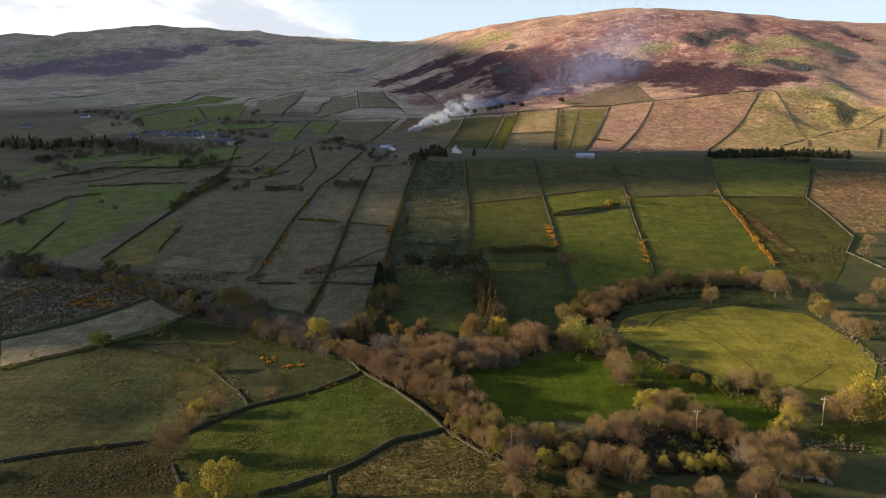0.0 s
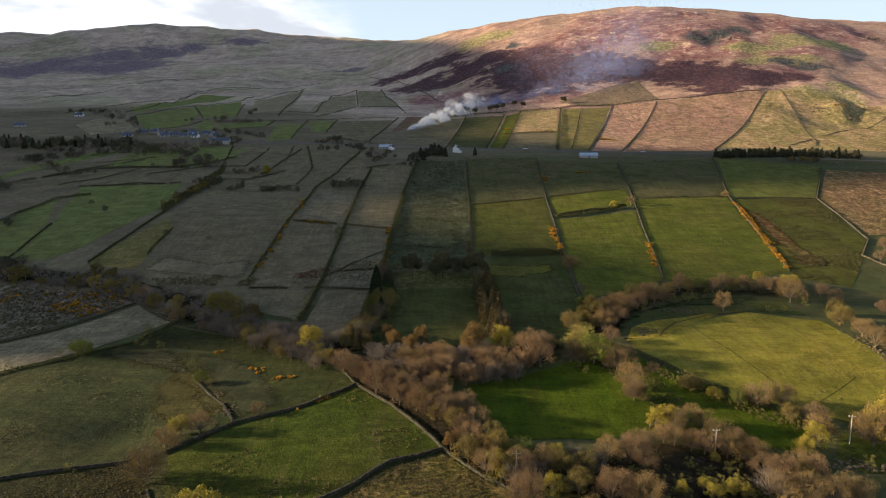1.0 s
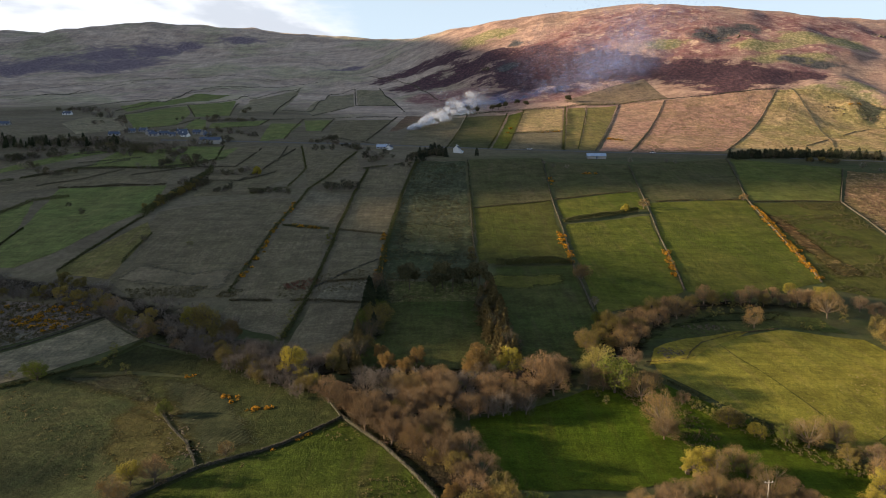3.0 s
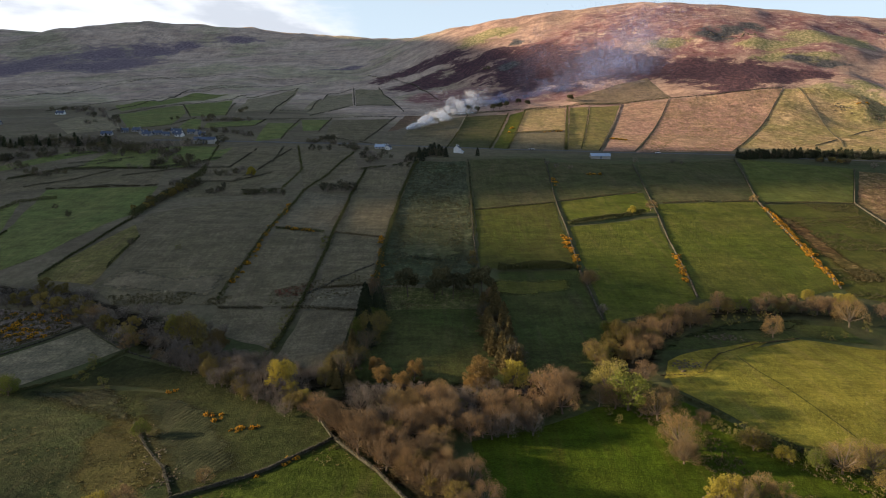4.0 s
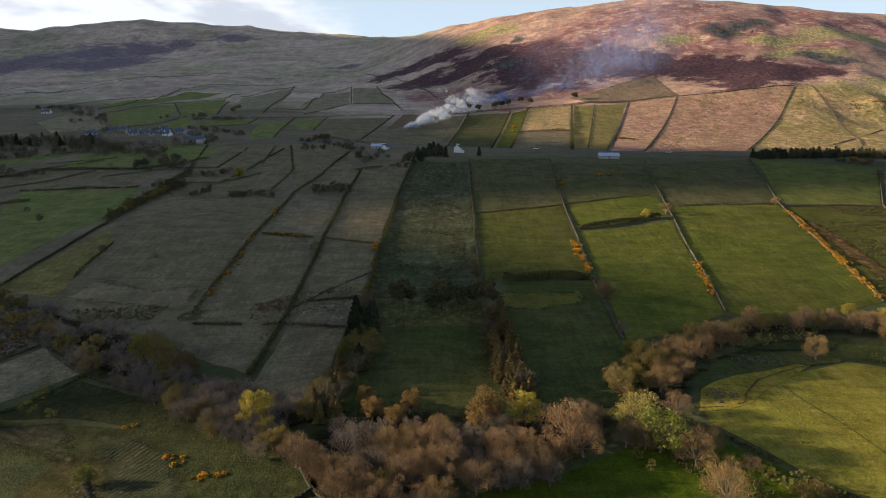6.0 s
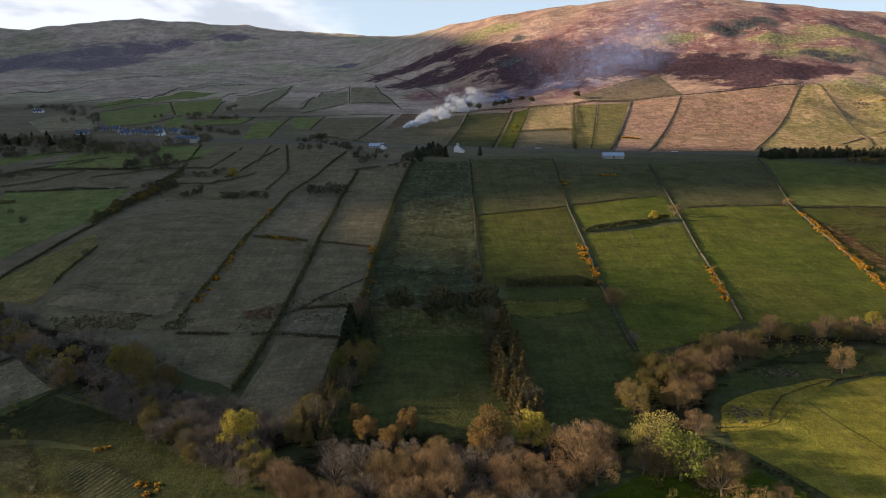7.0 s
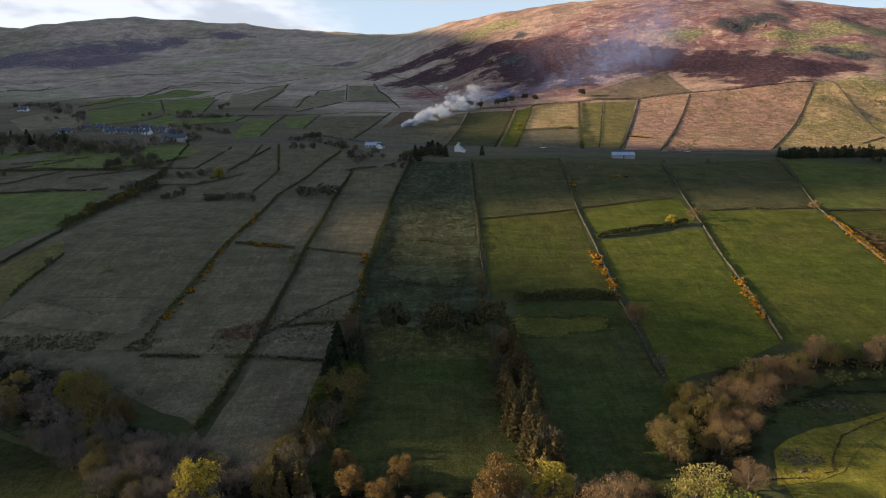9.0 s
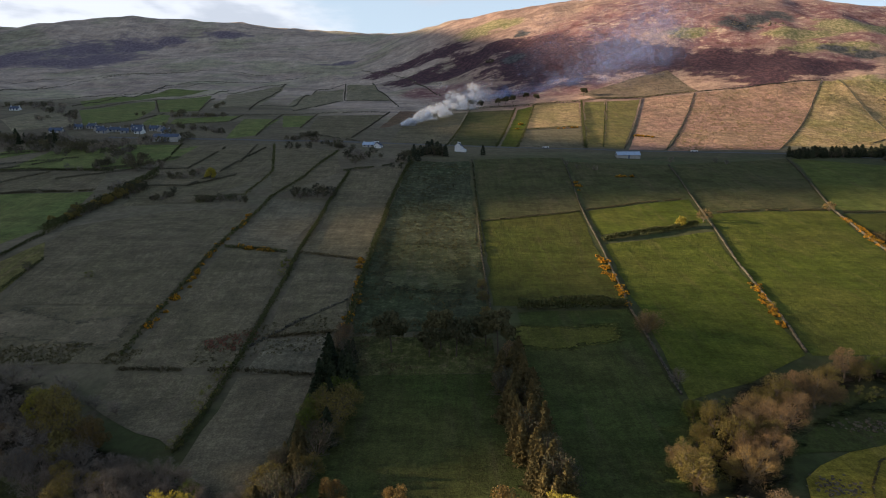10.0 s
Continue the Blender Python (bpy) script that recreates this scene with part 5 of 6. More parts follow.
def tree_model(sort, seed, far):
    """One tree, a metre high unit scaled later: height 1."""
    form, name, count, wide, label = SORTS[sort]
    rng = np.random.default_rng(seed * 31 + len(sort) * 7 + ord(sort[0]))
    if far:
        count = count // 3
    base = bpy.data.objects.new(name, None)
    scene.collection.objects.link(base)
    tv, tf = [], []
    lean_x, lean_y = rng.uniform(-0.05, 0.05, 2)
    w = wide / 2
    leaves, twigs = [], []
    if form in ("bare", "leafy", "shrub"):
        fork = 0.20 if form != "shrub" else 0.06
        thick = 0.028 if form != "shrub" else 0.015
        limb(tv, tf, (0, 0, -0.03), (lean_x * 0.5, lean_y * 0.5, fork * 0.6), thick * 1.3, thick, 7)
        limb(tv, tf, (lean_x * 0.5, lean_y * 0.5, fork * 0.6), (lean_x, lean_y, fork), thick, thick * 0.85, 7)
        lobes = []
        n = (20 if not far else 12) if form != "shrub" else 7
        for k in range(n):
            t = 2 * math.pi * (k * 0.618 + rng.uniform(-0.08, 0.08))
            high = fork + (0.84 - fork) * (0.10 + 0.90 * ((k + 0.5) / n)) + rng.uniform(-0.05, 0.05)
            reach = w * (1.0 - 0.75 * max(0, (high - 0.5) / 0.5) ** 1.5) * rng.uniform(0.4, 0.9)
            c = np.array([lean_x + reach * math.cos(t), lean_y + reach * math.sin(t), high])
            lobes.append((c, w * rng.uniform(0.22, 0.46)))
            mid = np.array([lean_x, lean_y, fork]) * 0.55 + c * 0.45 + [0, 0, -0.02]
            limb(tv, tf, (lean_x, lean_y, fork * 0.95), mid, thick * 0.6, thick * 0.4)
            limb(tv, tf, mid, c, thick * 0.4, thick * 0.16, 4)
            for _ in range(4 if not far else 1):
                d = rng.normal(size=3)
                d[2] = abs(d[2]) * 0.8 + 0.2
                d /= np.linalg.norm(d)
                limb(tv, tf, mid * 0.5 + c * 0.5, c + d * lobes[-1][1] * 0.85, thick * 0.2, thick * 0.06, 3)
        for k in range(count):
            c, r = lobes[rng.integers(len(lobes))]
            d = rng.normal(size=3)
            d /= np.linalg.norm(d)
            at = c + d * r * rng.uniform(0.25, 1.0) ** 0.6 * np.array([1, 1, 0.8])
            if form == "bare":
                fan = at - np.array([lean_x, lean_y, fork])
                out = 0.8 * fan / np.linalg.norm(fan) + 0.4 * d + np.array([0, 0, 0.3]) + rng.normal(size=3) * 0.4
                out /= np.linalg.norm(out)
                twigs.append((at, out))
            else:
                leaves.append(at)
        size = 0.0205 if not far else 0.05
        if form == "shrub":
            size *= 1.7
    elif form == "fir":
        limb(tv, tf, (0, 0, -0.03), (lean_x * 0.4, lean_y * 0.4, 0.95), 0.022, 0.004, 6)
        for k in range(count):
            h = 0.06 + 0.94 * rng.uniform(0, 1) ** 1.25
            tier = 0.75 + 0.25 * math.sin(h * 38 + seed)
            r = w * (1.02 - h) ** (0.45 if sort == "spruce" else 0.75) * tier * rng.uniform(0.3, 1.0) ** 0.5
            t = rng.uniform(0, 2 * math.pi)
            r *= 0.85 + 0.25 * math.sin(t * 3 + seed)
            leaves.append(np.array([r * math.cos(t), r * math.sin(t), h - r * 0.18]))
        size = 0.040 if not far else 0.06
    else:
        limb(tv, tf, (0, 0, -0.03), (lean_x, lean_y, 0.5), 0.026, 0.02, 6)
        limb(tv, tf, (lean_x, lean_y, 0.5), (lean_x * 2.5, lean_y * 2, 0.82), 0.02, 0.01, 6)
        for k in range(6):
            t, high = 2 * math.pi * (k * 0.618), 0.55 + 0.07 * k
            c = np.array([lean_x * 2 + w * 0.62 * math.cos(t) * (1.1 - 0.1 * k), lean_y * 2 + w * 0.62 * math.sin(t) * (1.1 - 0.1 * k), high])
            limb(tv, tf, (lean_x * 1.5, lean_y * 1.5, high - 0.1), c, 0.01, 0.004, 4)
            for _ in range(count // 6):
                d = rng.normal(size=3)
                d /= np.linalg.norm(d)
                leaves.append(c + d * w * 0.5 * rng.uniform(0.3, 1) ** 0.5 * np.array([0.9, 0.9, 0.62]))
        size = 0.045 if not far else 0.07
    solid("trunk", tv, tf, PALE_BARK if sort == "tan" else DARK_BARK if form in ("pine", "fir") else BARK, base)
    if twigs:
        at, out = np.array([t[0] for t in twigs]), np.array([t[1] for t in twigs])
        side = np.cross(out, rng.normal(size=out.shape))
        side /= np.linalg.norm(side, axis=1)[:, None]
        long = rng.uniform(0.018, 0.044, (len(at), 1)) * (1 if not far else 1.5)
        thin = rng.uniform(0.0032, 0.0056, (len(at), 1)) * (1 if not far else 2.2)
        verts = np.stack([at - out * long * 0.4 - side * thin, at - out * long * 0.4 + side * thin, at + out * long * 0.6], 1).reshape(-1, 3)
        solid("crown", verts, np.arange(len(verts)).reshape(-1, 3), LEAF[sort], base)
    else:
        verts, faces = leaf_quads(rng, np.array(leaves), size)
        solid("crown", verts, faces, LEAF[sort], base)
    kinds = {"bare": "bare tree", "leafy": "tree", "shrub": "shrub", "fir": "conifer", "pine": "pine tree"}
    return tagged(base, label, kinds[form], "trees and shrubs of the valley")


def trees(sort, high, *spots):
    for x, y in spots:
        far = y > 330
        key = (sort, far)
        if key not in TREES:
            TREES[key] = [[tree_model(sort, s, far), 0] for s in range(2 if far else 3)]
        set_plant(TREES[key], x, y, 0.78 * high * random.uniform(0.82, 1.2), random.uniform(0.95, 1.15))


WOOD_WORDS = {"grey": "bare grey brown wood along the stream", "dark": "dark far wood round the farms", "spruce": "dense dark conifer plantation above the road", "rose": "rosy brown wood in bud along the stream"}


def joined_wood(placed):
    """A far wood, too thick to count, as one mesh of trunks and crowns."""
    verts, faces, slots, mats, tints = [], [], [], [], []
    count = 0
    for sort, x, y, high in placed:
        far = y > 236
        key = (sort, far)
        if key not in TREES:
            TREES[key] = [[tree_model(sort, s, far), 0] for s in range(2 if far else 3)]
        t, s = random.uniform(0, 6.28), 0.82 * high * random.uniform(0.8, 1.2)
        z, tint = level(x, y) - 0.05, random.random() ** 1.5
        for ob in random.choice(TREES[key])[0].children:
            me = ob.data
            co = np.empty(len(me.vertices) * 3)
            me.vertices.foreach_get("co", co)
            co = co.reshape(-1, 3) * s
            verts.append(np.column_stack([x + co[:, 0] * math.cos(t) - co[:, 1] * math.sin(t), y + co[:, 0] * math.sin(t) + co[:, 1] * math.cos(t), z + co[:, 2]]))
            if me.materials[0] not in mats:
                mats.append(me.materials[0])
            faces += [tuple(count + i for i in p.vertices) for p in me.polygons]
            slots += [mats.index(me.materials[0])] * len(me.polygons)
            tints += [tint] * len(co)
            count += len(co)
    first = placed[0][0]
    ob = solid("far_wood", np.concatenate(verts), faces, mats[0])
    for m in mats[1:]:
        ob.data.materials.append(m)
    ob.data.polygons.foreach_set("material_index", slots)
    ob.data.attributes.new("tree_tint", "FLOAT", "POINT").data.foreach_set("value", tints)
    return tagged(ob, WOOD_WORDS.get(first, "bare far wood of mixed trees"), "wood", kind="stuff")


def wood(mix, points, width, count, high):
    """Trees of the sorts in mix, scattered along a line and kept apart."""
    joined = []
    sorts, spots, taken = mix.split(), along(points, 1.0), []
    gap = max(1.6, 0.32 * high)
    for k in range(count):
        for attempt in range(12):
            x, y, dx, dy = random.choice(spots)
            o = random.uniform(-0.5, 0.5) * width
            x, y = x - o * dy + random.uniform(-1, 1), y + o * dx + random.uniform(-1, 1)
            if all((x - a) ** 2 + (y - b) ** 2 > gap * gap for a, b in taken):
                break
        taken.append((x, y))
        size = high * random.uniform(0.75, 1.15)
        if points[0][1] > 330 or sorts[0] == "grey":
            joined.append((random.choice(sorts), x, y, size))
        else:
            trees(random.choice(sorts), size, (x, y))
    if joined:
        joined_wood(joined)


trees("rose", 9, (158, 262), (160, 256))
trees("rose", 8, (223, 317), (209, 300), (173, 244))
trees("tan", 11, (144, 209), (148, 221))
trees("olive", 10, (149, 208), (147, 232))
trees("tan", 9, (190, 262))
trees("olive", 8, (152, 243), (150, 235))
trees("shrub", 4, (146, 253))
trees("tan", 7, (58, 285))
wood("grey grey grey olive", [(-213, 290), (-184, 287), (-155, 283), (-133, 274)], 13, 56, 6.5)
trees("yellow", 11, (-45, 117))
trees("tan", 10.5, (-63, 135))
trees("olive", 7, (-65, 137))
trees("tan", 6, (-67, 152), (-64, 151), (-50, 170))
trees("rose", 6.5, (-61, 158))
trees("yellow", 7.5, (-66, 158))
trees("yellow", 5.5, (-53, 118))
trees("green", 7, (-74, 192))
trees("green", 6, (-127, 218), (-124, 216))
trees("shrub", 3, (-134, 219), (-143, 195), (-142, 205), (-83, 140))
wood("shrub", [(15, 135), (34, 132), (56, 139), (78, 139)], 10, 26, 3)
trees("rose", 8.5, (6, 166), (9, 159), (5, 156), (7, 152), (17, 137), (18, 128), (15, 128), (38, 133), (44, 147), (47, 151), (47, 145), (64, 153), (72, 155), (74, 153), (74, 143), (77, 141), (84, 142), (99, 167), (110, 160), (35, 130))
trees("tan", 8.5, (10, 139), (23, 140), (39, 148), (50, 153), (60, 162), (66, 166), (68, 164), (69, 156), (69, 152), (75, 151), (97, 161), (95, 175), (109, 163), (88, 136), (83, 133), (89, 134), (73, 135), (78, 134), (41, 130), (42, 129), (84, 145))
trees("orange", 7, (10, 145), (35, 135))
trees("orange", 5, (2, 151))
trees("olive", 7.5, (3, 160), (12, 150), (6, 144), (32, 140), (27, 139), (94, 169), (29, 133), (13, 146), (81, 141))
trees("yellow", 7.5, (13, 139), (26, 144), (23, 132), (56, 164), (59, 165), (89, 154), (94, 158))
trees("yellow", 14, (115, 161), (120, 165))
trees("tan", 11, (110, 160))
trees("green", 9.5, (18, 144))
trees("grey", 7, (30, 145), (71, 136), (15, 135), (20, 136), (35, 142))
trees("yellow", 4.5, (57, 137), (58, 134), (65, 135), (52, 136), (65, 150), (62, 156), (63, 136))
trees("shrub", 5, (-112, 238), (-108, 225), (-99, 220), (49, 227))
trees("green", 6, (55, 246))
trees("shrub", 3.5, (26, 134), (52, 150), (76, 149), (82, 153), (67, 144), (58, 147), (93, 168), (95, 166), (101, 164), (100, 154), (103, 151), (10, 136), (43, 142), (-4, 176))
trees("rose", 8.5, (-6, 174), (-3, 174), (0, 170), (-2, 165), (1, 164), (-4, 180), (-1, 176))
trees("tan", 8, (-7, 170), (-1, 181), (3, 167))
trees("olive", 6, (-2, 164), (4, 164))
wood("shrub", [(12, 138), (30, 140), (51, 143), (71, 144)], 9, 24, 3)
wood("rose tan olive", [(14, 121), (37, 120), (61, 121), (79, 127)], 7, 14, 6.5)
wood("rose tan", [(56, 158), (67, 155), (74, 150)], 4, 6, 7)
# unseen trees, added out of view to cast shade on the rough pasture
trees("rose", 7, (-112, 112), (-108, 118), (-116, 122), (-110, 127))
trees("tan", 7.5, (57, 283))
trees("grey", 4.5, (57, 260))
trees("olive", 5, (55, 247))
trees("tan", 10, (61, 237), (67, 244))
trees("rose", 9, (64, 231), (59, 230))
trees("olive", 9, (66, 236), (57, 240), (75, 250), (59, 234))
trees("olive", 6, (53, 236), (52, 231), (54, 226))
trees("tan", 10, (85, 252), (57, 225))
trees("rose", 9, (63, 240), (68, 238), (76, 245), (81, 253), (89, 253), (61, 228))
trees("olive", 8, (72, 250), (94, 262), (46, 223))
trees("tan", 7, (46, 228), (47, 222))
trees("green", 8, (109, 266))
trees("rose", 8, (100, 265), (119, 268), (124, 268), (129, 270), (114, 264), (136, 265), (141, 266), (131, 266))
trees("olive", 7, (103, 264), (123, 265))
trees("yellow", 8, (137, 273), (147, 269), (151, 271))
trees("tan", 11.5, (142, 256), (110, 246))
trees("shrub", 3, (128, 247), (129, 245), (135, 247), (115, 244), (95, 257), (103, 258))
trees("rose", 9, (57, 214), (45, 200))
trees("rose", 12, (34, 208), (31, 204), (28, 201), (31, 198))
trees("pale", 10, (45, 207))
trees("green", 12, (48, 199))
trees("tan", 10, (54, 194))
trees("tan", 8, (41, 201), (58, 198))
trees("rose", 6, (64, 192))
trees("shrub", 5, (67, 190), (72, 188), (79, 180), (84, 177))
trees("olive", 6, (72, 182))
trees("shrub", 3.6, (68, 189), (70, 186), (71, 185), (35, 201), (43, 197), (44, 193), (66, 190), (69, 187))
trees("yellow", 5, (72, 182), (77, 179), (78, 178))
trees("olive", 5, (75, 183))
trees("green", 6, (83, 176))
trees("tan", 9, (88, 175))
trees("tan", 10, (54, 177), (55, 182))
trees("rose", 9, (54, 177))
trees("rose", 8.5, (24, 196), (20, 191), (18, 192), (21, 190), (27, 197), (16, 203), (12, 197), (14, 189), (10, 187), (7, 185), (13, 193), (19, 198))
trees("grey", 7.5, (6, 194), (9, 193), (16, 187), (12, 186), (7, 201), (12, 206), (5, 190), (22, 188))
trees("yellow", 12, (20, 211))
trees("orange", 11, (10, 210))
trees("orange", 8, (12, 210), (8, 209), (-19, 221), (-17, 215), (-11, 212), (-8, 217))
trees("rose", 9, (0, 203), (-3, 198), (-1, 190), (1, 188), (-5, 203), (-10, 194), (-4, 186), (-8, 186), (1, 195), (-6, 190))
trees("tan", 8, (-9, 202), (-11, 198), (-1, 206), (-6, 196), (-12, 201))
trees("grey", 7.5, (-20, 206), (-16, 202), (-17, 195), (-13, 193), (-21, 199), (3, 200), (-13, 207), (-24, 208), (-16, 188), (-7, 207))
trees("rose", 9.5, (-31, 196), (-29, 196), (-26, 192), (-24, 190), (-21, 186), (-23, 190), (-17, 184), (-19, 181), (-14, 181), (-10, 178), (-12, 174), (-8, 173), (-6, 170), (-14, 177), (-18, 186))
trees("tan", 8.5, (-5, 175), (-2, 174), (0, 172))
trees("olive", 8, (-4, 171), (-11, 185))
trees("yellow", 11, (-45, 213))
trees("orange", 7, (-47, 216), (-76, 240))
trees("yellow", 9, (-92, 253))
trees("olive", 12, (-83, 246), (-86, 249))
trees("olive", 8, (-59, 218), (-33, 215))
trees("orange", 8.5, (-72, 240))
wood("grey grey grey olive grey rose", [(-161, 278), (-141, 275), (-120, 263), (-102, 250), (-81, 233)], 8, 46, 7)
wood("grey grey grey olive", [(-83, 237), (-66, 224), (-50, 212), (-37, 202)], 9, 58, 7)
wood("grey grey", [(-119, 272), (-97, 259), (-79, 248)], 16, 50, 4.5)
wood("grey grey", [(-66, 231), (-51, 226), (-36, 217)], 7, 30, 5.5)
wood("shrub grey", [(-20, 206), (-3, 204), (11, 203), (25, 207), (37, 208)], 14, 40, 4)
wood("shrub", [(54, 232), (68, 240), (88, 253), (104, 260), (129, 264), (149, 262)], 5, 26, 3.2)
wood("shrub grey shrub", [(48, 226), (52, 236), (57, 246), (63, 252)], 4, 26, 4)
trees("yellow", 6, (-41, 209), (-37, 206))
trees("green", 7, (-45, 223))
wood("brownfir brownfir brownfir brownfir dark", [(17, 266), (18, 252), (18, 239), (19, 228), (21, 218)], 5.5, 60, 9.5)
wood("conifer dark conifer", [(-25, 272), (-25, 263), (-25, 255)], 6, 18, 9.5)
wood("green dark olive conifer", [(-25, 254), (-25, 244), (-26, 237)], 6.5, 18, 8.5)
wood("brownfir olive dark brownfir dark", [(-27, 236), (-28, 226), (-29, 214)], 6, 22, 7.5)
trees("pine", 12, (-13, 276), (0, 276), (-3, 273), (4, 273), (12, 278), (15, 274))
trees("rose", 7, (18, 269), (-26, 277), (-27, 283))
trees("olive", 5, (13, 306), (13, 295), (13, 315), (15, 293))
trees("shrub", 4.2, (-55, 270), (-55, 266), (-55, 259), (-55, 253), (-55, 246), (-55, 240), (-55, 325), (-55, 332))
trees("shrub", 4.5, (-121, 325), (-109, 232), (100, 300))
wood("dark grey", [(-341, 541), (-313, 546), (-291, 562), (-240, 552), (-230, 565)], 9, 54, 6.5)
wood("dark grey", [(-441, 748), (-418, 762), (-374, 741)], 12, 20, 6.5)
wood("dark grey", [(-335, 676), (-304, 630), (-293, 601)], 6, 9, 6)
wood("dark grey", [(-226, 617), (-192, 608), (-169, 596)], 6, 20, 6)
wood("dark grey", [(-157, 469), (-144, 458), (-138, 477)], 6, 16, 5)
wood("dark grey", [(-222, 484), (-206, 479), (-209, 511), (-213, 540)], 8, 26, 6)
wood("dark grey", [(-172, 439), (-159, 433), (-156, 443)], 6, 12, 6)
wood("dark grey", [(-85, 565), (-62, 532), (-50, 503)], 6, 16, 5.5)
wood("dark grey", [(-64, 519), (-54, 498), (-39, 507)], 5, 12, 5)
wood("dark grey", [(-115, 577), (-103, 572), (-89, 562)], 4, 12, 5)
wood("dark grey", [(-313, 494), (-286, 478), (-262, 470)], 10, 18, 6)
trees("yellow", 7, (-128, 458))
trees("olive", 5, (-165, 394), (-166, 409), (-165, 419), (-164, 428), (-162, 436), (-161, 444))
trees("tan", 7, (116, 389), (181, 404))
trees("yellow", 6, (104, 382), (-130, 464))
trees("dark", 8.5, (-71, 425), (-68, 427), (-63, 428), (-60, 427), (-56, 427), (-74, 426))
trees("spruce", 9, (-14, 512), (-8, 519), (-3, 515), (-18, 508))
trees("dark", 8, (-16, 510), (-10, 514), (-5, 513), (0, 514), (-21, 506), (-23, 500))
trees("spruce", 7.5, (-12, 516), (-10, 526), (-7, 531), (-4, 526), (-1, 520), (2, 511), (-17, 502), (-20, 488), (-15, 497), (26, 516))
trees("dark", 7, (-59, 501), (-52, 486), (-45, 518), (-70, 533), (-90, 535), (-98, 537), (-104, 538))
trees("grey", 5, (73, 481), (78, 472), (87, 469), (164, 489), (169, 485), (137, 489), (307, 467), (300, 476))
trees("dark", 5, (-137, 431), (-141, 421), (-154, 438), (-111, 423), (-102, 418), (-157, 422), (-164, 403), (-145, 330), (-221, 396), (-203, 378))
wood("dark grey conifer", [(-408, 569), (-359, 553), (-336, 561), (-306, 565), (-277, 572)], 18, 90, 9)
wood("dark grey", [(-345, 508), (-331, 514), (-300, 524)], 10, 22, 7.5)
wood("dark grey", [(-241, 669), (-215, 672), (-193, 669)], 7, 22, 6)
wood("grey dark", [(-239, 542), (-193, 506), (-170, 479)], 16, 36, 7)
wood("dark", [(-108, 582), (-94, 583)], 5, 9, 6)
wood("dark grey", [(-284, 540), (-240, 542), (-200, 570)], 14, 26, 8)
wood("dark grey", [(-345, 479), (-288, 413), (-248, 349)], 14, 16, 7)
wood("dark", [(-224, 306), (-202, 297)], 8, 10, 7)
wood("dark grey", [(-313, 652), (-413, 747), (-399, 781)], 14, 16, 7)
wood("dark", [(-279, 683), (-228, 697), (-224, 760)], 8, 12, 6)
wood("spruce spruce dark", [(221, 508), (258, 515), (301, 516), (334, 504)], 9, 130, 7)
wood("dark olive", [(271, 496), (295, 491)], 8, 9, 5)
trees("pine", 9, (17, 735), (28, 730), (37, 721), (55, 733), (62, 739), (70, 744), (85, 753), (93, 742), (140, 740))
wood("dark grey", [(-290, 533), (-274, 539), (-246, 524)], 8, 16, 7)
wood("dark grey", [(-246, 544), (-230, 549), (-207, 535)], 7, 12, 6)
wood("dark", [(-209, 592), (-185, 582), (-189, 564)], 6, 8, 6)
wood("dark", [(-270, 609), (-252, 617), (-223, 615)], 3, 8, 5)
wood("dark olive", [(-169, 386), (-169, 403), (-164, 423), (-158, 437)], 6, 22, 5.5)
wood("dark grey", [(-122, 420), (-105, 416), (-94, 417)], 4, 9, 4.5)
wood("dark grey", [(-145, 419), (-136, 423), (-135, 427)], 4, 6, 4.5)
wood("dark", [(-100, 580), (-75, 542), (-53, 527)], 4, 9, 5)
wood("grey dark", [(-340, 634), (-339, 671), (-310, 656)], 8, 9, 6)
wood("dark", [(-27, 476), (-24, 506), (-16, 518)], 5, 10, 6)


for models in TREES.values():
    for model, used in models:
        if not used:
            for ob in (*model.children, model):
                bpy.data.objects.remove(ob)


# ---- buildings, poles, cars, smoke ----
def block(bm, x0, x1, y0, y1, z0, z1):
    vs = [bm.verts.new((x, y, z)) for x in (x0, x1) for y in (y0, y1) for z in (z0, z1)]
    for f in CUBE_FACES:
        bm.faces.new([vs[i] for i in f])
    return vs


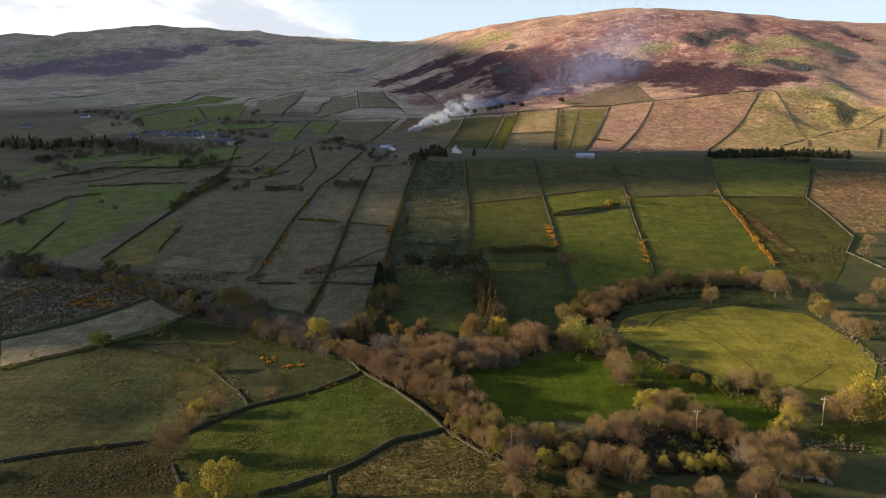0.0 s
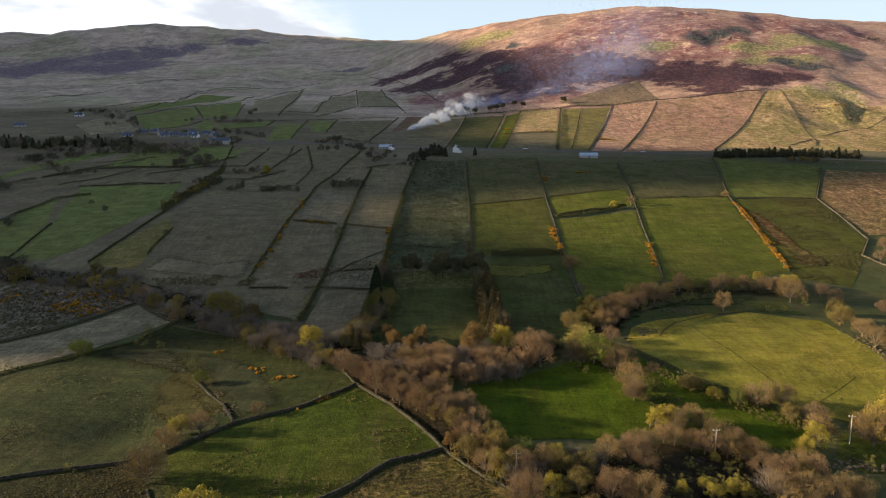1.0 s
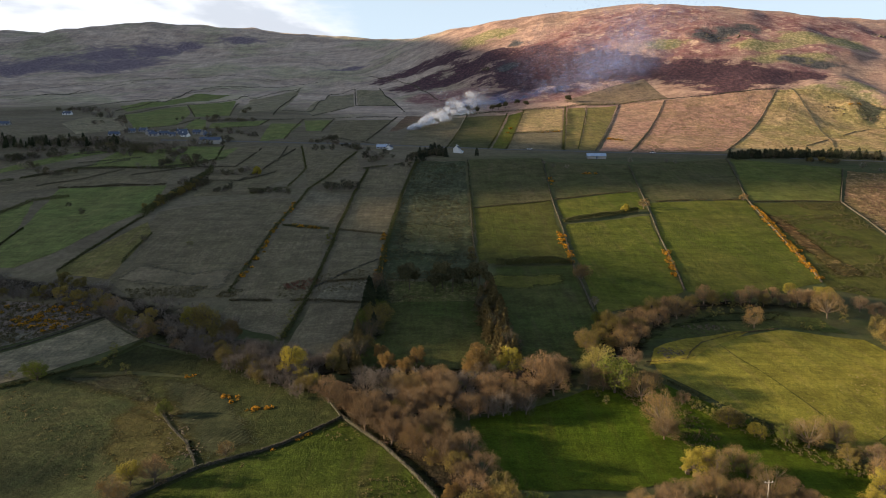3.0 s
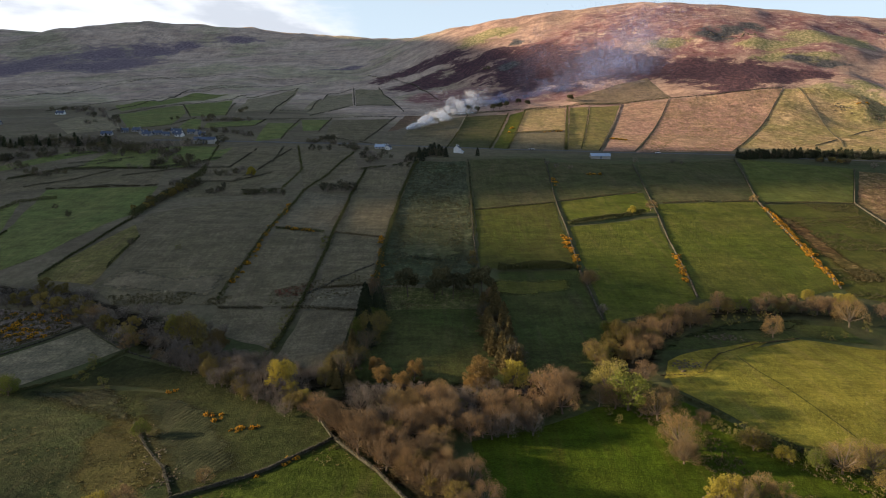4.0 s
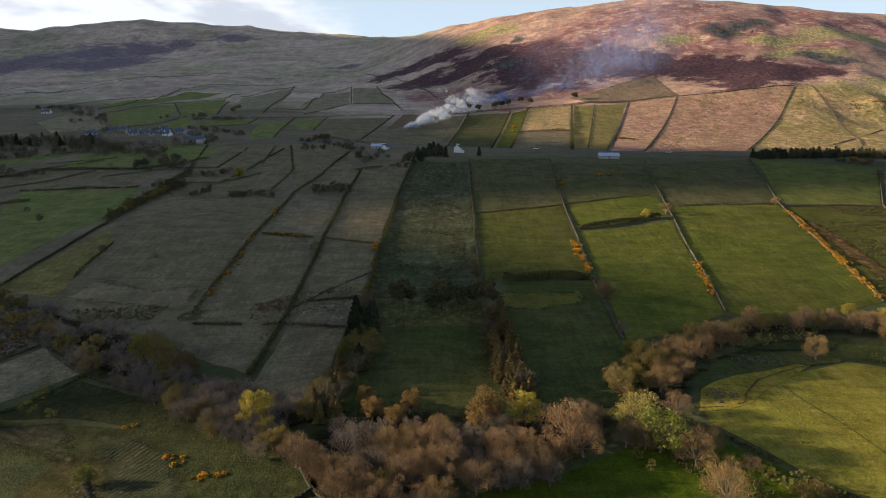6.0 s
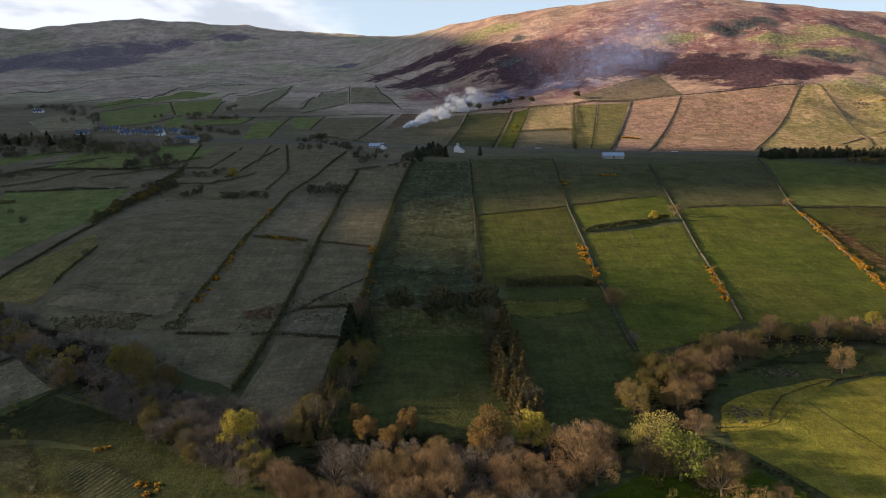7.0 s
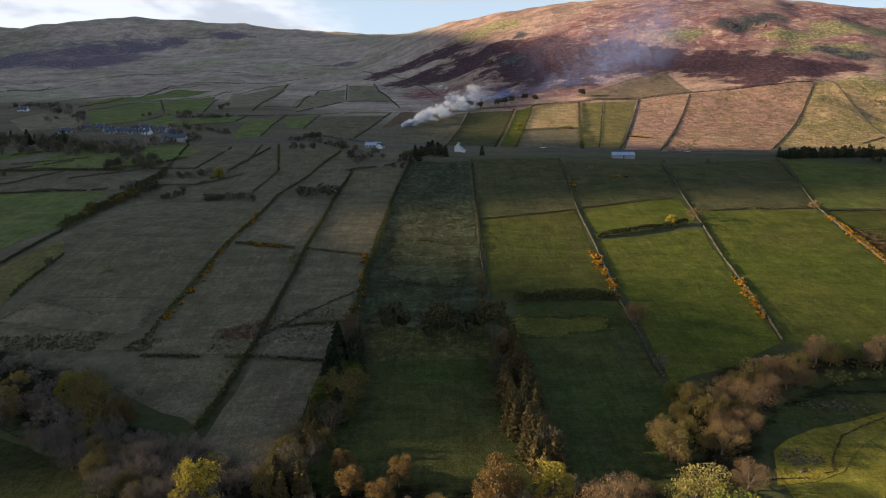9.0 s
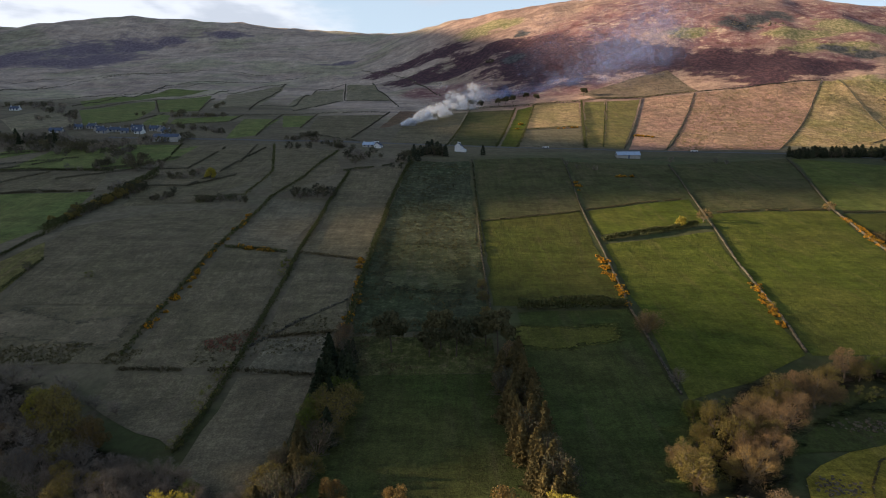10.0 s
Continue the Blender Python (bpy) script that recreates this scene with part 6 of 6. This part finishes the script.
def cottage(x, y, long, deep, high, turn, walls, roof, label, openings=3, rise=0.42, chimney=True, category="house"):
    """A gabled building: walls, pitched roof with eaves, chimney, windows and a door."""
    base = new("house" if category == "house" else "shed")
    z = min(level(x + dx, y + dy) for dx in (-4, 4) for dy in (-3, 3))
    base.matrix_basis = pose(x, y, z, 0, 0, turn)
    top = high + deep * rise
    bm = bmesh.new()
    a = [bm.verts.new(p) for p in ((-long / 2, -deep / 2, -1.5), (-long / 2, deep / 2, -1.5), (-long / 2, deep / 2, high), (-long / 2, 0, top), (-long / 2, -deep / 2, high))]
    b = [bm.verts.new(v.co + Vector((long, 0, 0))) for v in a]
    bm.faces.new(a)
    bm.faces.new(b[::-1])
    for i in range(5):
        bm.faces.new((a[i], b[i], b[(i + 1) % 5], a[(i + 1) % 5]))
    bmesh.ops.recalc_face_normals(bm, faces=bm.faces)
    part("wall", bm, walls, base)
    for side in (-1, 1):
        bm = bmesh.new()
        e, t, o = 0.35, 0.18, long / 2 + 0.3
        low = (side * (deep / 2 + e), high - e * rise * 2)
        vs = []
        for px in (-o, o):
            for (py, pz) in (low, (0, top)):
                vs += [bm.verts.new((px, py, pz + 0.02)), bm.verts.new((px, py, pz + 0.02 + t))]
        for f in ((0, 1, 3, 2), (4, 6, 7, 5), (0, 4, 5, 1), (2, 3, 7, 6), (0, 2, 6, 4), (1, 5, 7, 3)):
            bm.faces.new([vs[i] for i in f])
        bmesh.ops.recalc_face_normals(bm, faces=bm.faces)
        slope = part("roof", bm, roof, base)
    if chimney:
        for px in (-long / 2 + 0.5, long / 2 - 0.5):
            bm = bmesh.new()
            block(bm, px - 0.4, px + 0.4, -0.35, 0.35, top - 0.4, top + 0.9)
            part("chimney", bm, walls, slope)
    for k in range(openings):
        px = -long / 2 + long * (k + 0.5) / openings
        bm = bmesh.new()
        if k == openings // 2:
            block(bm, px - 0.45, px + 0.45, -deep / 2 - 0.03, -deep / 2 + 0.1, 0.0, 2.05)
            part("door", bm, SLATE, base, "dark door")
        else:
            block(bm, px - 0.55, px + 0.55, -deep / 2 - 0.03, -deep / 2 + 0.1, 0.9, 2.1)
            part("window", bm, GLASS, base, "dark window")
    return tagged(base, label, category, "farm buildings")


cottage(11, 531, 6, 4.6, 3.8, 75, WHITEWASH, SLATE, "white two storey farmhouse beside the road", 2)
cottage(14, 528, 3.4, 3, 2.0, 75, WHITEWASH, PALE_ROOF, "small white lean-to beside the farmhouse", 1, 0.3, False)
cottage(-51, 547, 8, 4.4, 2.0, -8, CONCRETE, PALE_ROOF, "white bungalow with a pale roof among trees")
cottage(-44, 543, 5, 4, 2.3, 70, WHITEWASH, SLATE, "white outbuilding with a slate roof", 1, 0.35, False)
cottage(117, 508, 14, 7, 2.2, -4, PEBBLEDASH, PALE_ROOF, "long farm shed with a pale sheet roof", 1, 0.3, False, "shed")
for hx, hy, hl, ht in ((-299, 598, 14, 10), (-281, 616, 11, -8), (-290, 612, 9, 20), (-256, 603, 12, 5), (-238, 603, 14, -12), (-228, 608, 10, 15), (-220, 604, 8, 80)):
    cottage(hx, hy, hl * 0.65, 5, 2.2, ht, PEBBLEDASH, SLATE, "grey village house with a slate roof")
for hx, hy, hl, ht, hw, hr in ((-270, 606, 7, 60, PEBBLEDASH, SLATE), (-263, 598, 8, -5, PEBBLEDASH, SLATE), (-247, 599, 6, 30, PEBBLEDASH, SLATE), (-234, 597, 7, -20, WHITEWASH, SLATE), (-214, 597, 6, 10, PEBBLEDASH, SLATE), (-243, 612, 9, 4, PEBBLEDASH, SLATE)):
    cottage(hx, hy, hl, 4.6, 2.4, ht, hw, hr, "small village house among bare trees", 2)
cottage(-203, 574, 18, 8, 3.4, 4, CONCRETE, SLATE, "low grey farm shed beside the village", 1, 0.3, False, "shed")
cottage(-419, 728, 9, 5, 2.2, 0, WHITEWASH, SLATE, "lone white farmhouse below the moor")
cottage(-428, 640, 10, 5, 2.2, 8, PEBBLEDASH, SLATE, "grey farmhouse at the edge of a wood")


def pole(x, y, high):
    base = new("utility_pole")
    base.matrix_basis = pose(x, y, level(x, y) - 0.2, 0, 1.0, random.uniform(-20, 20))
    tv, tf = [], []
    limb(tv, tf, (0, 0, 0), (0, 0, high), 0.15, 0.10, 8)
    solid("shaft", tv, tf, TIMBER, base)
    bm = bmesh.new()
    block(bm, -0.9, 0.9, -0.06, 0.06, high - 0.5, high - 0.36)
    part("crossarm", bm, TIMBER, base)
    for px in (-0.8, 0, 0.8):
        bm = bmesh.new()
        block(bm, px - 0.05, px + 0.05, -0.05, 0.05, high - 0.36, high - 0.16)
        part("insulator", bm, WHITEWASH, base)
    return tagged(base, "weathered wooden utility pole at the stream", "utility pole", "utility poles")


pole(104, 160, 8.0)
pole(66, 152, 7.5)
pole(16, 137, 7.0)


def car(x, y, turn):
    base = new("car")
    base.matrix_basis = pose(x, y, level(x, y) + 0.2, 0, 0, turn)
    bm = bmesh.new()
    block(bm, -2.1, 2.1, -0.85, 0.85, 0.3, 0.85)
    part("body", bm, PAINT, base)
    bm = bmesh.new()
    vs = block(bm, -1.5, 1.1, -0.78, 0.78, 0.85, 1.45)
    for v in vs:
        if v.co.z > 1:
            v.co.x *= 0.72
    part("cabin", bm, GLASS, base, "dark glazed cabin")
    for px in (-1.3, 1.3):
        for py in (-0.85, 0.85):
            tv, tf = [], []
            limb(tv, tf, (px, py - 0.1, 0.31), (px, py + 0.1, 0.31), 0.31, 0.31, 12)
            tf.append(tuple(range(12)))
            tf.append(tuple(range(23, 11, -1)))
            solid("wheel", tv, tf, RUBBER, base)
    return tagged(base, "white car on the hill road", "car", "cars on the road")


car(71, 544, -5)
car(168, 531, -6)
car(-48, 562, -8)


def smoke_material(name, a, b2, dense):
    """Thin drifting smoke: pale scattering flecks that let most of the light through."""
    m = leaf(name, a, b2, 0.5)
    n, l = m.node_tree.nodes, m.node_tree.links
    n["Principled BSDF"].inputs["Roughness"].default_value = 1.0
    out = n["Material Output"]
    gone, mx = n.new("ShaderNodeBsdfTransparent"), n.new("ShaderNodeMixShader")
    mx.inputs[0].default_value = dense
    l.new(gone.outputs[0], mx.inputs[1])
    l.new(out.inputs["Surface"].links[0].from_socket, mx.inputs[2])
    l.new(mx.outputs[0], out.inputs["Surface"])
    return m


def smoke(name, course, puffs, flecks, fleck, material, label, seed):
    """A drifting plume of fine flecks, gathered in puffs that swell as they go. The course: places and radii."""
    rng = np.random.default_rng(seed)
    course = np.array(course, float)
    t = rng.uniform(0, 1, puffs) * (len(course) - 1)
    i = np.minimum(t.astype(int), len(course) - 2)
    at = course[i] + (course[i + 1] - course[i]) * (t - i)[:, None]
    middle = at[:, :3] + rng.normal(size=(puffs, 3)) * at[:, 3:] * np.array([0.8, 0.5, 0.45])
    size = at[:, 3] * rng.uniform(0.25, 0.7, puffs)
    k = rng.integers(puffs, size=flecks)
    out = rng.normal(size=(flecks, 3))
    out *= (rng.uniform(0, 1, flecks) ** 0.45 / np.linalg.norm(out, axis=1))[:, None]
    out += rng.normal(size=(flecks, 3)) * (0.12 if "plume" in name else 0.4)
    centres = middle[k] + out * size[k][:, None] * np.array([1.35, 1.0, 0.9])
    verts, faces = leaf_quads(rng, centres, fleck)
    return tagged(solid(name, verts, faces, material), label, "smoke", kind="stuff")


WHITE_SMOKE = smoke_material("white_smoke", (0.74, 0.78, 0.85), (0.62, 0.67, 0.75), 0.12)
BLUE_SMOKE = smoke_material("blue_smoke", (0.27, 0.35, 0.62), (0.22, 0.29, 0.53), 0.03)
smoke("smoke_plume", [(-34, 638, 143, 1.5), (-26, 642, 147, 3), (-14, 655, 153, 4.1), (2, 690, 163, 7.5), (20, 730, 176, 12.5), (38, 760, 185, 15.4)], 130, 8600, 1.8, WHITE_SMOKE, "white smoke rolling from a small field fire", 3)
smoke("smoke_plume", [(-22, 684, 150, 1.5), (-13, 700, 154, 3.2), (2, 725, 161, 5.5), (18, 750, 171, 9.2), (36, 770, 179, 10.7), (60, 780, 180, 10.9)], 60, 3800, 1.8, WHITE_SMOKE, "white smoke from a second small field fire", 5)
smoke("smoke_haze", [(24, 760, 178, 9.5), (60, 775, 180, 10.8), (96, 780, 184, 12.0), (133, 790, 193, 16.9), (182, 800, 209, 21.8), (219, 810, 228, 26.8), (232, 820, 265, 31.8)], 120, 19000, 3.5, BLUE_SMOKE, "thin blue grey smoke drifting over the moor", 7)
smoke("smoke_haze", [(145, 790, 197, 31.4), (181, 800, 227, 41.1), (212, 810, 269, 46.0), (229, 820, 305, 48.3)], 70, 11000, 3.5, BLUE_SMOKE, "faint smoke veil rising before the hill", 9)
